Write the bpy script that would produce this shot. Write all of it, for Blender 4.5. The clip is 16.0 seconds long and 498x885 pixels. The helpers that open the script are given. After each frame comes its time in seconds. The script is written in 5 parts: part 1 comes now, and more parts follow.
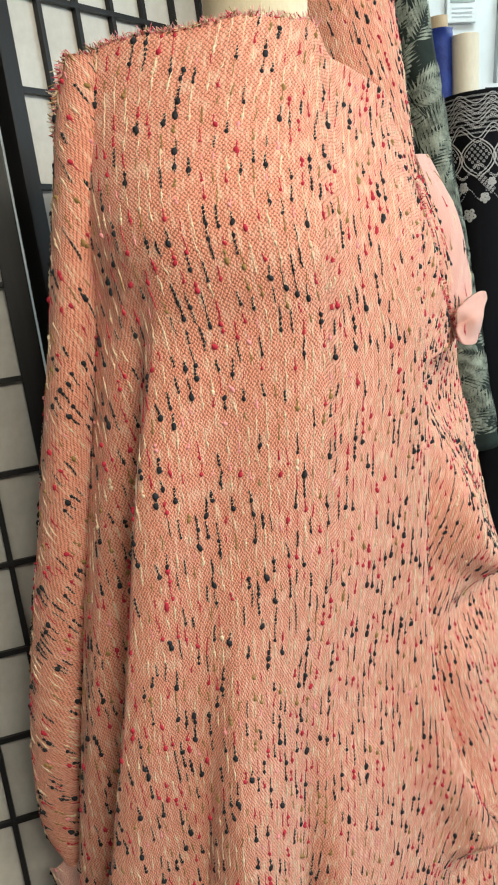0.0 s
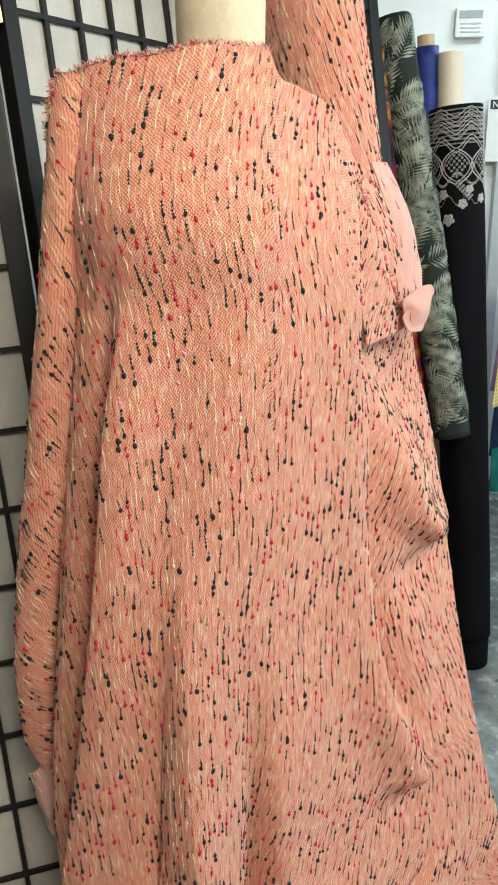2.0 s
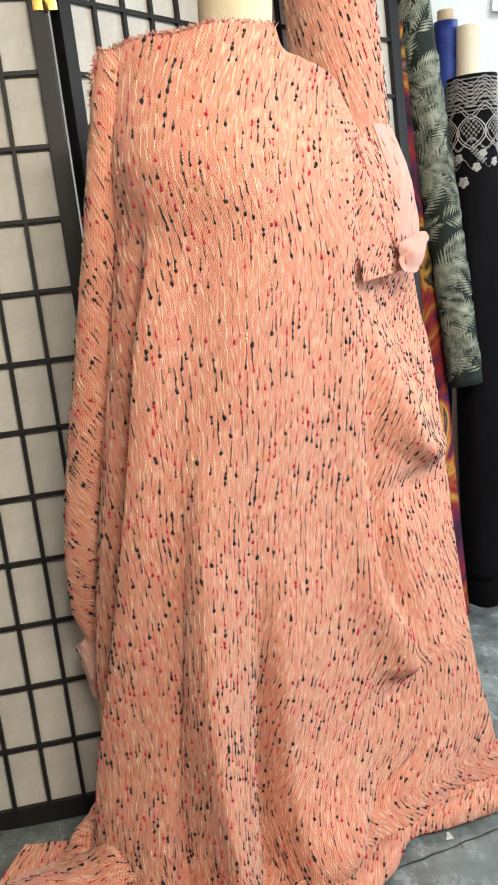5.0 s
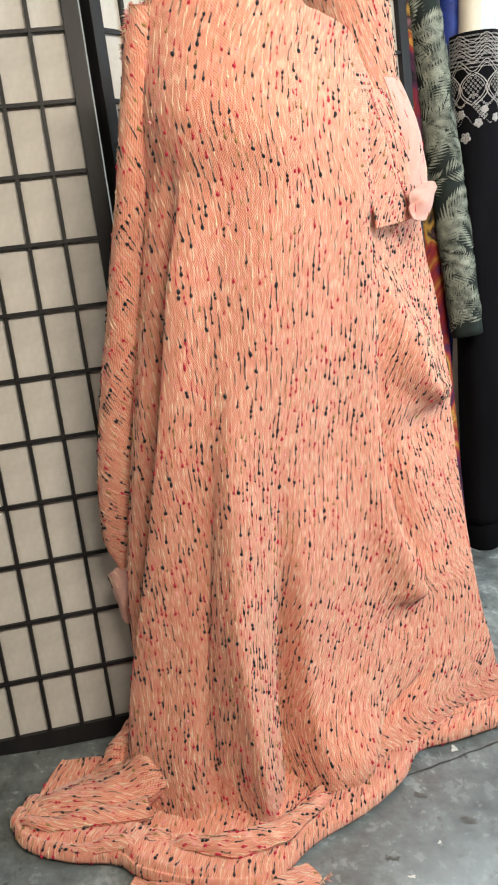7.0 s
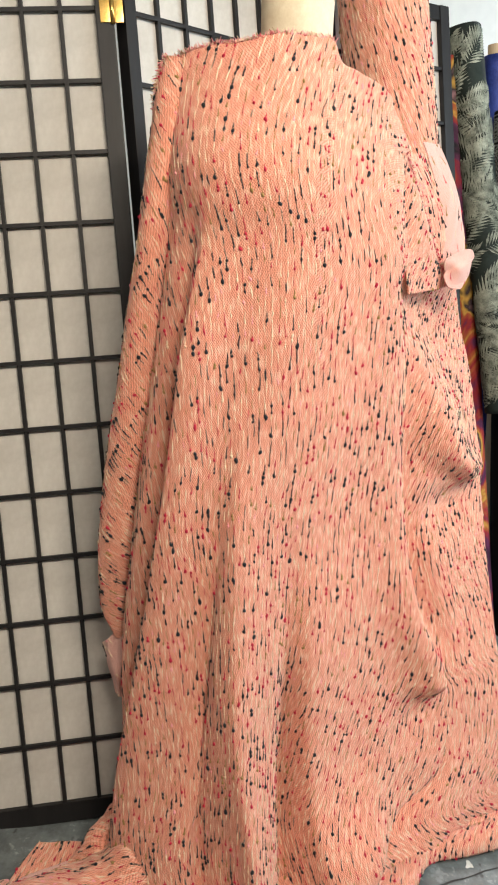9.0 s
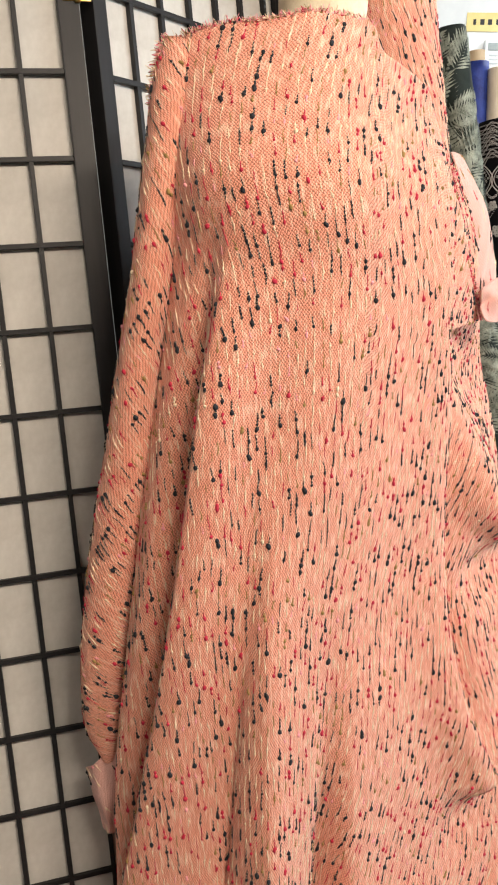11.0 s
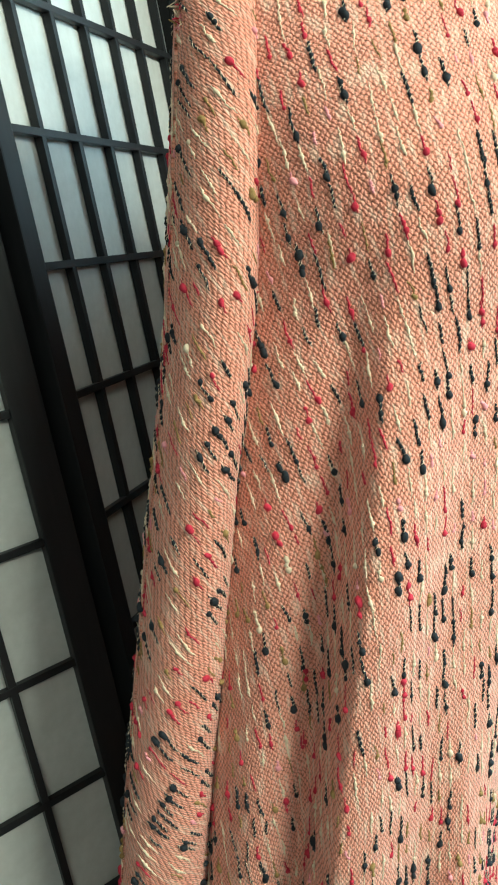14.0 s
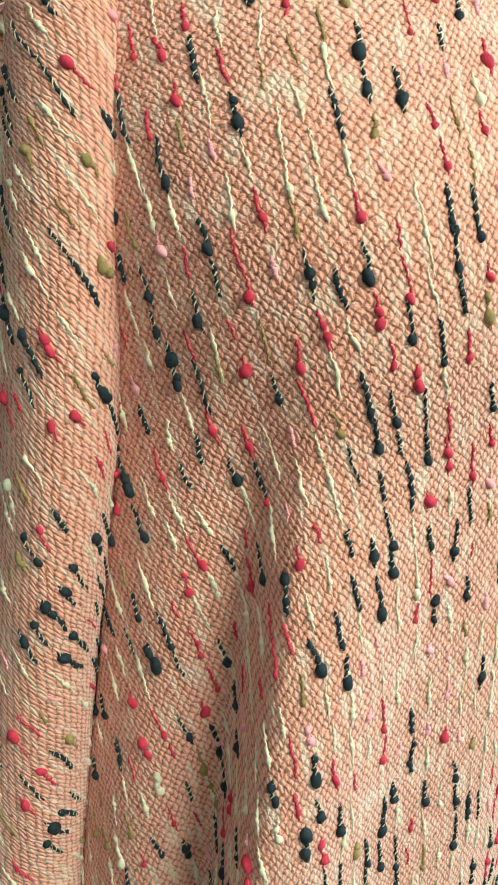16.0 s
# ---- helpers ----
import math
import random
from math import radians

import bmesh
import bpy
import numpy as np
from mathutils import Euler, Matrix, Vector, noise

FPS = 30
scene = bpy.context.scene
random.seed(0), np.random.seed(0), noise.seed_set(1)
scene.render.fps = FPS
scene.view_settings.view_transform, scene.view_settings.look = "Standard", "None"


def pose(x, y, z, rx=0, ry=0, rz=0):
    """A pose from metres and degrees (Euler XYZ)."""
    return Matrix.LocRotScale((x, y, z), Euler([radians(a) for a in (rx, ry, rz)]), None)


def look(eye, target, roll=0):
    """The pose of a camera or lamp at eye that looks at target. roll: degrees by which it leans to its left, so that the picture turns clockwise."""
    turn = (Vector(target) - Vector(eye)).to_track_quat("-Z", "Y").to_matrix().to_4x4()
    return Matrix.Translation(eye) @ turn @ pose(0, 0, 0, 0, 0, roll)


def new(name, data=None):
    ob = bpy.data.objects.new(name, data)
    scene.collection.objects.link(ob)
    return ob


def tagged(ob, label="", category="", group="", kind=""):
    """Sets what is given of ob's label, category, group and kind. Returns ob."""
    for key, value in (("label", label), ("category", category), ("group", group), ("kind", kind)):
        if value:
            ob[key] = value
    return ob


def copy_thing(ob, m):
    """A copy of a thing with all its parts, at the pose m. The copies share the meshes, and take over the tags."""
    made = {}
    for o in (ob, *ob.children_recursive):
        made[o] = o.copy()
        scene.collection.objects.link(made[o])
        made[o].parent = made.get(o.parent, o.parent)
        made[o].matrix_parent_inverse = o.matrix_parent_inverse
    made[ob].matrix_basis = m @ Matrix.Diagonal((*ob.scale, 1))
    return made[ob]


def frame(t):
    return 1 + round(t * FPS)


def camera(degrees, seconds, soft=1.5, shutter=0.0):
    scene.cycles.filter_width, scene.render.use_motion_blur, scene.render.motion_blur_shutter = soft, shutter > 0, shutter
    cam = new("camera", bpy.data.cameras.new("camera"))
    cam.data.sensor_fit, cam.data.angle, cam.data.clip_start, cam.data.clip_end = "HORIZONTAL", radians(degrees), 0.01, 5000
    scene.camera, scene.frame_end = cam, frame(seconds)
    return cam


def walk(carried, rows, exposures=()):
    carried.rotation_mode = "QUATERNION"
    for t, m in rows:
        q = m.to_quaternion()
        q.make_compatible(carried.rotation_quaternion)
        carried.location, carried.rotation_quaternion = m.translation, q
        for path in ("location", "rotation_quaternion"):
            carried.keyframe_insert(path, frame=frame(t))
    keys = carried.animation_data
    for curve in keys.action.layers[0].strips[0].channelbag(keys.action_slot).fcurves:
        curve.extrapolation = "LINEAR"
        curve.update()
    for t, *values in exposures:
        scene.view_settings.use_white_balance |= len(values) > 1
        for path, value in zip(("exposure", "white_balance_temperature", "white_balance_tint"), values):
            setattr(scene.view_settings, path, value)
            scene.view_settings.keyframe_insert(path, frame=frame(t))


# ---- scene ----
cam = camera(36.3, 16.0, soft=2.0)
METRES, EYE, TILT, LEAN, TURN = 1.9, 1.32, -17.0, 2.0, 0.0
ROWS = [
    (0.0, 0.0, 0.0, 0.0, 0.0, 0.0, 0.0),
    (0.5, 0.0251, -0.0198, -0.0052, 0.68, 0.08, -1.12),
    (1.0, 0.0415, -0.0456, -0.0135, 1.51, 0.2, -2.11),
    (1.5, 0.0502, -0.067, -0.0248, 1.99, 0.26, -2.48),
    (2.0, 0.0498, -0.0796, -0.0286, 1.79, 0.2, -2.07),
    (2.5, 0.0389, -0.0964, -0.0348, 1.35, 0.09, -1.26),
    (3.0, 0.0377, -0.1178, -0.0456, 1.26, -0.0, -0.68),
    (5.5, 0.1037, -0.2032, -0.0949, 6.47, -1.55, -2.85),
    (6.0, 0.0853, -0.2239, -0.1022, 6.32, -2.16, -2.66),
    (6.5, 0.0752, -0.2332, -0.1138, 5.83, -2.8, -2.34),
    (7.0, 0.0739, -0.2373, -0.1197, 5.32, -3.2, -2.14),
    (7.5, 0.074, -0.2373, -0.1263, 5.1, -3.21, -2.32),
    (8.0, 0.0722, -0.2323, -0.1291, 5.13, -2.82, -2.76),
    (8.5, 0.0778, -0.2147, -0.1223, 6.32, -0.98, -4.12),
    (9.0, 0.0861, -0.191, -0.1167, 7.75, 1.38, -5.71),
    (11.5, -0.0584, -0.027, -0.0577, -2.03, 3.13, -2.45),
    (12.0, -0.1025, 0.011, -0.036, -5.85, 2.85, -0.65),
    (12.5, -0.1409, 0.0456, -0.0312, -10.24, 1.21, 2.13),
    (13.0, -0.1437, 0.1025, -0.0059, -12.22, -0.09, 1.91),
    (13.5, -0.1571, 0.1454, 0.0171, -14.19, -0.47, 2.45),
    (14.0, -0.1874, 0.1716, 0.03, -19.65, -1.21, 5.88),
    (14.5, -0.193, 0.1814, 0.0336, -22.89, -2.05, 7.02),
    (15.0, -0.1749, 0.1981, 0.0459, -22.56, -2.03, 6.03),
    (15.5, -0.1382, 0.2238, 0.063, -20.01, -1.8, 4.15),
    (16.0, -0.1136, 0.2412, 0.0731, -17.73, -1.92, 3.28),
]
EXPOSURES = [(0.0, -0.24, 6000, -4), (3.0, -0.18, 6100, -2), (6.0, 0.05, 6250, 3), (9.0, 0.05, 6300, 4), (12.0, 0.05, 6500, 9), (13.5, 0.26, 5300, -15), (14.2, 0.36, 5000, -23), (15.0, 0.34, 4650, -29), (16.0, 0.28, 4600, -34)]
walk(cam, [(t, pose(0, 0, EYE, TILT, LEAN, TURN) @ pose(METRES * x, METRES * y, METRES * z, 90 + pitch, roll, yaw)) for t, x, y, z, yaw, pitch, roll in ROWS], EXPOSURES)

# ---- light ----
world = bpy.data.worlds.new("world")
scene.world = world
world.use_nodes = True
wn = world.node_tree.nodes
sky = wn.new("ShaderNodeTexSky")
sky.sky_type, sky.sun_disc = 'NISHITA', False
sky.sun_elevation, sky.sun_rotation = radians(40), radians(120)
wn["Background"].inputs["Strength"].default_value = 0.1
world.node_tree.links.new(sky.outputs[0], wn["Background"].inputs["Color"])


def area(name, at, to, sx, sy, watts, colour):
    lamp = bpy.data.lights.new(name, 'AREA')
    lamp.shape, lamp.size, lamp.size_y = 'RECTANGLE', sx, sy
    lamp.energy, lamp.color = watts, colour
    ob = new(name, lamp)
    ob.matrix_world = look(at, to)
    return ob


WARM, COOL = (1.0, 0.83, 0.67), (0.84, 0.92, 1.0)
# unseen key lamp: its side follows from the shading, its tube form is assumed
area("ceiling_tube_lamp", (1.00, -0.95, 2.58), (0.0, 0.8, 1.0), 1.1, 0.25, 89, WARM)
# added fill that lifts the dark left side, no such source is known
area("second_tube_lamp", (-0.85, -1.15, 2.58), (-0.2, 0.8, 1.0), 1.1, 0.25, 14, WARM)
# added lamp to brighten the back wall and right floor, without a known source
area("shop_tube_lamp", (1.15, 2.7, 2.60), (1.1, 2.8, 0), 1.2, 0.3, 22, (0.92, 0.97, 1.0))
area("window_daylight", (2.17, 0.75, 1.75), (0.2, 0.95, 1.0), 1.5, 1.3, 45, COOL)

# ---- materials ----


def nodes_of(name, rough=0.8, metal=0.0, spec=0.3):
    m = bpy.data.materials.new(name)
    m.use_nodes = True
    t = m.node_tree
    b = t.nodes["Principled BSDF"]
    b.inputs["Roughness"].default_value = rough
    b.inputs["Metallic"].default_value = metal
    b.inputs["Specular IOR Level"].default_value = spec
    return m, t, b


def put(t, kind, **values):
    n = t.nodes.new(kind)
    for k, v in values.items():
        if k in ("operation", "blend_type", "data_type", "noise_dimensions", "feature", "distance", "interpolation"):
            n[k] if False else None
            if k == "operation":
                n.operation = v
            elif k == "blend_type":
                n.blend_type = v
            elif k == "data_type":
                n.data_type = v
            elif k == "noise_dimensions":
                n.noise_dimensions = v
            elif k == "feature":
                n.feature = v
            elif k == "distance":
                n.distance = v
        else:
            n.inputs[k].default_value = v
    return n


def calc(t, op, a, b=None, c=None):
    n = t.nodes.new("ShaderNodeMath")
    n.operation = op
    for slot, v in zip(n.inputs, (a, b, c)):
        if v is None:
            continue
        if isinstance(v, (int, float)):
            slot.default_value = v
        else:
            t.links.new(v, slot)
    return n.outputs[0]


def ramp(t, value, stops):
    n = t.nodes.new("ShaderNodeValToRGB")
    n.color_ramp.elements[0].position, n.color_ramp.elements[0].color = stops[0][0], (*stops[0][1], 1)
    n.color_ramp.elements[1].position, n.color_ramp.elements[1].color = stops[-1][0], (*stops[-1][1], 1)
    for p, c in stops[1:-1]:
        e = n.color_ramp.elements.new(p)
        e.color = (*c, 1)
    t.links.new(value, n.inputs[0])
    return n.outputs[0]


def mix(t, fac, a, b, blend="MIX"):
    n = t.nodes.new("ShaderNodeMix")
    n.data_type, n.blend_type = 'RGBA', blend
    for slot, v in ((n.inputs[0], fac), (n.inputs[6], a), (n.inputs[7], b)):
        if isinstance(v, (int, float)):
            slot.default_value = v
        elif isinstance(v, tuple):
            slot.default_value = (*v, 1)
        else:
            t.links.new(v, slot)
    return n.outputs[2]


def noise_of(t, scale, detail=4, rough=0.6, stretch=None, coord="Object"):
    tc = t.nodes.new("ShaderNodeTexCoord")
    n = t.nodes.new("ShaderNodeTexNoise")
    n.inputs["Scale"].default_value, n.inputs["Detail"].default_value, n.inputs["Roughness"].default_value = scale, detail, rough
    if stretch:
        mp = t.nodes.new("ShaderNodeMapping")
        mp.inputs["Scale"].default_value = stretch
        t.links.new(tc.outputs[coord], mp.inputs[0])
        t.links.new(mp.outputs[0], n.inputs["Vector"])
    else:
        t.links.new(tc.outputs[coord], n.inputs["Vector"])
    return n.outputs[0]


def bump(t, b, height, strength, dist):
    n = t.nodes.new("ShaderNodeBump")
    n.inputs["Strength"].default_value, n.inputs["Distance"].default_value = strength, dist
    t.links.new(height, n.inputs["Height"])
    t.links.new(n.outputs[0], b.inputs["Normal"])


def plain(name, dark, light, rough=0.7, scale=20, metal=0.0, spec=0.3, relief=0.0005, stretch=None):
    """A surface that varies between two near colours at a coarse and a fine scale."""
    m, t, b = nodes_of(name, rough, metal, spec)
    n1 = noise_of(t, scale, 5, 0.6, stretch)
    n2 = noise_of(t, scale * 9, 3, 0.6, stretch)
    v = calc(t, 'ADD', calc(t, 'MULTIPLY', n1, 0.7), calc(t, 'MULTIPLY', n2, 0.3))
    t.links.new(ramp(t, v, [(0.32, dark), (0.68, light)]), b.inputs["Base Color"])
    if relief:
        bump(t, b, v, 0.5, relief)
    return m


def knit(name, gap_shade, low, top, wale=0.0042, course=0.0056, depth=0.0015, streak=True):
    """Chunky knit: staggered stitches in fabric metres (x across the wales, y along them)."""
    m, t, b = nodes_of(name, 0.92, 0.0, 0.12)
    uv = t.nodes.new("ShaderNodeUVMap")
    sx = t.nodes.new("ShaderNodeSeparateXYZ")
    t.links.new(uv.outputs[0], sx.inputs[0])
    wob = t.nodes.new("ShaderNodeTexNoise")
    wob.inputs["Scale"].default_value, wob.inputs["Detail"].default_value = 160, 2
    t.links.new(uv.outputs[0], wob.inputs["Vector"])
    wc = t.nodes.new("ShaderNodeSeparateColor")
    t.links.new(wob.outputs["Color"], wc.inputs[0])
    w0 = calc(t, 'MULTIPLY', calc(t, 'SUBTRACT', wc.outputs[0], 0.5), 0.0042)
    w1 = calc(t, 'MULTIPLY', calc(t, 'SUBTRACT', wc.outputs[1], 0.5), 0.0048)
    gx = calc(t, 'DIVIDE', calc(t, 'ADD', sx.outputs[0], w0), wale)
    ly = calc(t, 'DIVIDE', calc(t, 'ADD', sx.outputs[1], w1), course)
    ax, ay = calc(t, 'MULTIPLY', gx, math.pi), calc(t, 'MULTIPLY', ly, math.pi)
    one = calc(t, 'ABSOLUTE', calc(t, 'MULTIPLY', calc(t, 'COSINE', ax), calc(t, 'COSINE', ay)))
    two = calc(t, 'ABSOLUTE', calc(t, 'MULTIPLY', calc(t, 'SINE', ax), calc(t, 'SINE', ay)))
    rib = calc(t, 'ABSOLUTE', calc(t, 'SINE', calc(t, 'MULTIPLY', ax, 2.0)))
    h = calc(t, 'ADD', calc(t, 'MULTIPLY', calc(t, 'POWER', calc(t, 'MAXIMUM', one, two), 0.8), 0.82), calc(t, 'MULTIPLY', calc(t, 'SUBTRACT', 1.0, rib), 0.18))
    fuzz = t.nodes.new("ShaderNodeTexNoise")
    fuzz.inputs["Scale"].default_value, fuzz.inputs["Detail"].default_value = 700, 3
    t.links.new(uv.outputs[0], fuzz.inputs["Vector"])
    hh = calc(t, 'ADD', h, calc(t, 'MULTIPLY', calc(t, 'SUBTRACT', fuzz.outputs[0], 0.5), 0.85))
    # recesses between stitches are coloured dark by height: shade put into the base colour
    col = ramp(t, hh, [(0.32, gap_shade), (0.58, low), (0.92, top)])
    big = t.nodes.new("ShaderNodeTexNoise")
    big.inputs["Scale"].default_value, big.inputs["Detail"].default_value = 14, 3
    t.links.new(uv.outputs[0], big.inputs["Vector"])
    col = mix(t, calc(t, 'MULTIPLY', big.outputs[0], 0.35), col, tuple(0.80 * x for x in low))
    if streak:
        mp = t.nodes.new("ShaderNodeMapping")
        mp.inputs["Scale"].default_value = (260, 42, 1)
        t.links.new(uv.outputs[0], mp.inputs[0])
        st = t.nodes.new("ShaderNodeTexNoise")
        st.inputs["Scale"].default_value, st.inputs["Detail"].default_value = 1.0, 2
        t.links.new(mp.outputs[0], st.inputs["Vector"])
        f = ramp(t, st.outputs[0], [(0.50, (0, 0, 0)), (0.70, (1, 1, 1))])
        f2 = calc(t, 'MULTIPLY', f, 0.60)
        col = mix(t, f2, col, (0.92, 0.68, 0.52))
        f3 = ramp(t, st.outputs[0], [(0.28, (1, 1, 1)), (0.42, (0, 0, 0))])
        col = mix(t, calc(t, 'MULTIPLY', f3, 0.18), col, (0.46, 0.24, 0.12))
    t.links.new(col, b.inputs["Base Color"])
    b.inputs["Sheen Weight"].default_value = 0.25
    b.inputs["Sheen Roughness"].default_value = 0.5
    bump(t, b, hh, 0.9, depth)
    return m


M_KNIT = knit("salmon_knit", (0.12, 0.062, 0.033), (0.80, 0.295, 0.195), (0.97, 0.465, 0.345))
M_BACK = knit("pale_knit_wrong_side", (0.46, 0.22, 0.18), (0.72, 0.40, 0.34), (0.86, 0.54, 0.48), 0.004, 0.005, 0.0008, False)
M_YARN = {
    "black": plain("black_slub_yarn", (0.006, 0.007, 0.010), (0.030, 0.034, 0.042), 0.75, 300, relief=0.0004),
    "red": plain("raspberry_slub_yarn", (0.36, 0.012, 0.035), (0.60, 0.04, 0.08), 0.8, 300, relief=0.0004),
    "cream": plain("cream_slub_yarn", (0.66, 0.50, 0.33), (0.86, 0.72, 0.54), 0.85, 300, relief=0.0004),
    "olive": plain("olive_slub_yarn", (0.22, 0.13, 0.045), (0.40, 0.27, 0.10), 0.85, 300, relief=0.0004),
    "pink": plain("pink_slub_yarn", (0.75, 0.26, 0.30), (0.88, 0.42, 0.44), 0.85, 300, relief=0.0004),
}
M_LACQUER = plain("black_lacquered_wood", (0.008, 0.008, 0.009), (0.020, 0.019, 0.020), 0.45, 14, spec=0.28, relief=0.0003, stretch=(1, 1, 0.1))
M_PAPER = plain("rice_paper", (0.44, 0.425, 0.395), (0.57, 0.555, 0.525), 0.85, 9, relief=0.0012)
M_BRASS = plain("worn_brass", (0.45, 0.28, 0.07), (0.75, 0.52, 0.18), 0.3, 60, metal=1.0)
M_CANVAS = plain("form_canvas", (0.62, 0.52, 0.36), (0.76, 0.68, 0.52), 0.8, 40, relief=0.0005)
M_WALL = plain("white_wall_paint", (0.72, 0.74, 0.75), (0.82, 0.84, 0.84), 0.6, 3, relief=0.0008)
M_DOOR = plain("white_door_paint", (0.74, 0.76, 0.77), (0.84, 0.85, 0.86), 0.45, 5, relief=0.0004)
M_GREY = plain("grey_door_frame", (0.42, 0.45, 0.47), (0.55, 0.58, 0.60), 0.5, 12)
# dark colour for the unseen walls, so that they throw back little light
M_UNSEEN_WALL = plain("dark_unseen_wall", (0.07, 0.06, 0.06), (0.26, 0.22, 0.19), 0.85, 4)
M_CEIL = plain("ceiling_paint", (0.70, 0.70, 0.68), (0.80, 0.80, 0.78), 0.8, 5)
M_CARD = plain("cardboard", (0.42, 0.31, 0.19), (0.58, 0.45, 0.30), 0.85, 30, stretch=(1, 1, 0.2))
M_TUBE = plain("cream_paper_tube", (0.62, 0.55, 0.43), (0.76, 0.69, 0.57), 0.8, 20, stretch=(1, 1, 0.3))
M_BLUE = plain("royal_blue_cloth", (0.010, 0.018, 0.12), (0.03, 0.06, 0.30), 0.6, 25)
M_BLACKCLOTH = plain("black_satin_cloth", (0.002, 0.002, 0.003), (0.006, 0.006, 0.008), 0.9, 18, spec=0.12, stretch=(1, 1, 0.15))
M_LACE = plain("white_embroidery", (0.34, 0.33, 0.33), (0.60, 0.59, 0.58), 0.8, 200, relief=0.0006)
M_PLASTIC = plain("white_plastic", (0.70, 0.72, 0.72), (0.80, 0.81, 0.81), 0.4, 30)
M_LCD = plain("grey_display", (0.28, 0.32, 0.32), (0.40, 0.44, 0.43), 0.3, 30)
M_INK = plain("black_print", (0.02, 0.02, 0.02), (0.05, 0.05, 0.05), 0.6, 60, relief=0)
M_SIGN = plain("white_card", (0.74, 0.75, 0.75), (0.84, 0.84, 0.84), 0.6, 10, relief=0)
M_YELLOWSIGN = plain("yellow_banner", (0.78, 0.60, 0.22), (0.88, 0.72, 0.34), 0.6, 6, relief=0)
M_LILAC = plain("lilac_cloth", (0.60, 0.30, 0.62), (0.76, 0.46, 0.76), 0.75, 20)
M_TEAL = plain("teal_cloth", (0.01, 0.10, 0.10), (0.03, 0.22, 0.20), 0.75, 20)
M_NAVY = plain("navy_cloth", (0.01, 0.02, 0.07), (0.05, 0.08, 0.20), 0.75, 30)
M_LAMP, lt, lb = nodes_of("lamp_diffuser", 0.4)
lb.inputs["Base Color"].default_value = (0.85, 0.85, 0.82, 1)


def concrete():
    m, t, b = nodes_of("painted_concrete", 0.4, 0.0, 0.6)
    a = noise_of(t, 2.2, 6, 0.65)
    c = noise_of(t, 16, 6, 0.7)
    col = ramp(t, calc(t, 'ADD', calc(t, 'MULTIPLY', a, 0.6), calc(t, 'MULTIPLY', c, 0.4)),
               [(0.36, (0.055, 0.060, 0.061)), (0.50, (0.150, 0.172, 0.178)), (0.66, (0.34, 0.39, 0.405))])
    sp = ramp(t, noise_of(t, 34, 2, 0.5), [(0.66, (0, 0, 0)), (0.70, (1, 1, 1))])
    col = mix(t, calc(t, 'MULTIPLY', sp, 0.30), col, (0.42, 0.46, 0.46))
    dk = ramp(t, noise_of(t, 22, 3, 0.55, (1.3, 0.9, 1)), [(0.30, (1, 1, 1)), (0.36, (0, 0, 0))])
    col = mix(t, calc(t, 'MULTIPLY', dk, 0.7), col, (0.05, 0.05, 0.05))
    t.links.new(col, b.inputs["Base Color"])
    t.links.new(calc(t, 'ADD', calc(t, 'MULTIPLY', c, 0.30), 0.10), b.inputs["Roughness"])
    bump(t, b, c, 0.35, 0.002)
    return m


def printed(name, stops, scale, stretch, distort=1.5, rough=0.7):
    """A printed cloth with flowing shapes in several colours."""
    m, t, b = nodes_of(name, rough)
    tc = t.nodes.new("ShaderNodeTexCoord")
    mp = t.nodes.new("ShaderNodeMapping")
    mp.inputs["Scale"].default_value = stretch
    mp.inputs["Rotation"].default_value = (0.3, 0.5, 0.2)
    t.links.new(tc.outputs["Object"], mp.inputs[0])
    n = t.nodes.new("ShaderNodeTexNoise")
    n.inputs["Scale"].default_value, n.inputs["Detail"].default_value, n.inputs["Distortion"].default_value = scale, 3, distort
    t.links.new(mp.outputs[0], n.inputs["Vector"])
    t.links.new(ramp(t, n.outputs[0], stops), b.inputs["Base Color"])
    return m


M_FLOOR = concrete()
M_PALMGROUND = plain("dark_green_print_ground", (0.006, 0.010, 0.009), (0.02, 0.03, 0.025), 0.8, 16)
M_PALM = plain("grey_green_print", (0.020, 0.028, 0.022), (0.40, 0.43, 0.35), 0.75, 34)
M_FLAME = printed("flame_print", [(0.30, (0.01, 0.008, 0.015)), (0.42, (0.10, 0.02, 0.07)), (0.48, (0.28, 0.02, 0.03)), (0.55, (0.38, 0.10, 0.03)),
                                  (0.60, (0.55, 0.32, 0.06)), (0.66, (0.02, 0.015, 0.02)), (0.74, (0.35, 0.18, 0.20))], 9, (1, 1, 0.6))


def gingham():
    m, t, b = nodes_of("yellow_gingham", 0.8)
    tc = t.nodes.new("ShaderNodeTexCoord")
    s = t.nodes.new("ShaderNodeSeparateXYZ")
    t.links.new(tc.outputs["Object"], s.inputs[0])
    k = []
    for o in (0, 2):
        k.append(calc(t, 'GREATER_THAN', calc(t, 'FRACT', calc(t, 'MULTIPLY', s.outputs[o], 70)), 0.5))
    v = calc(t, 'MULTIPLY', calc(t, 'ADD', k[0], k[1]), 0.5)
    t.links.new(ramp(t, v, [(0.0, (0.86, 0.80, 0.55)), (0.5, (0.80, 0.66, 0.25)), (1.0, (0.70, 0.48, 0.05))]), b.inputs["Base Color"])
    return m


M_GINGHAM = gingham()

# ---- mesh helpers ----


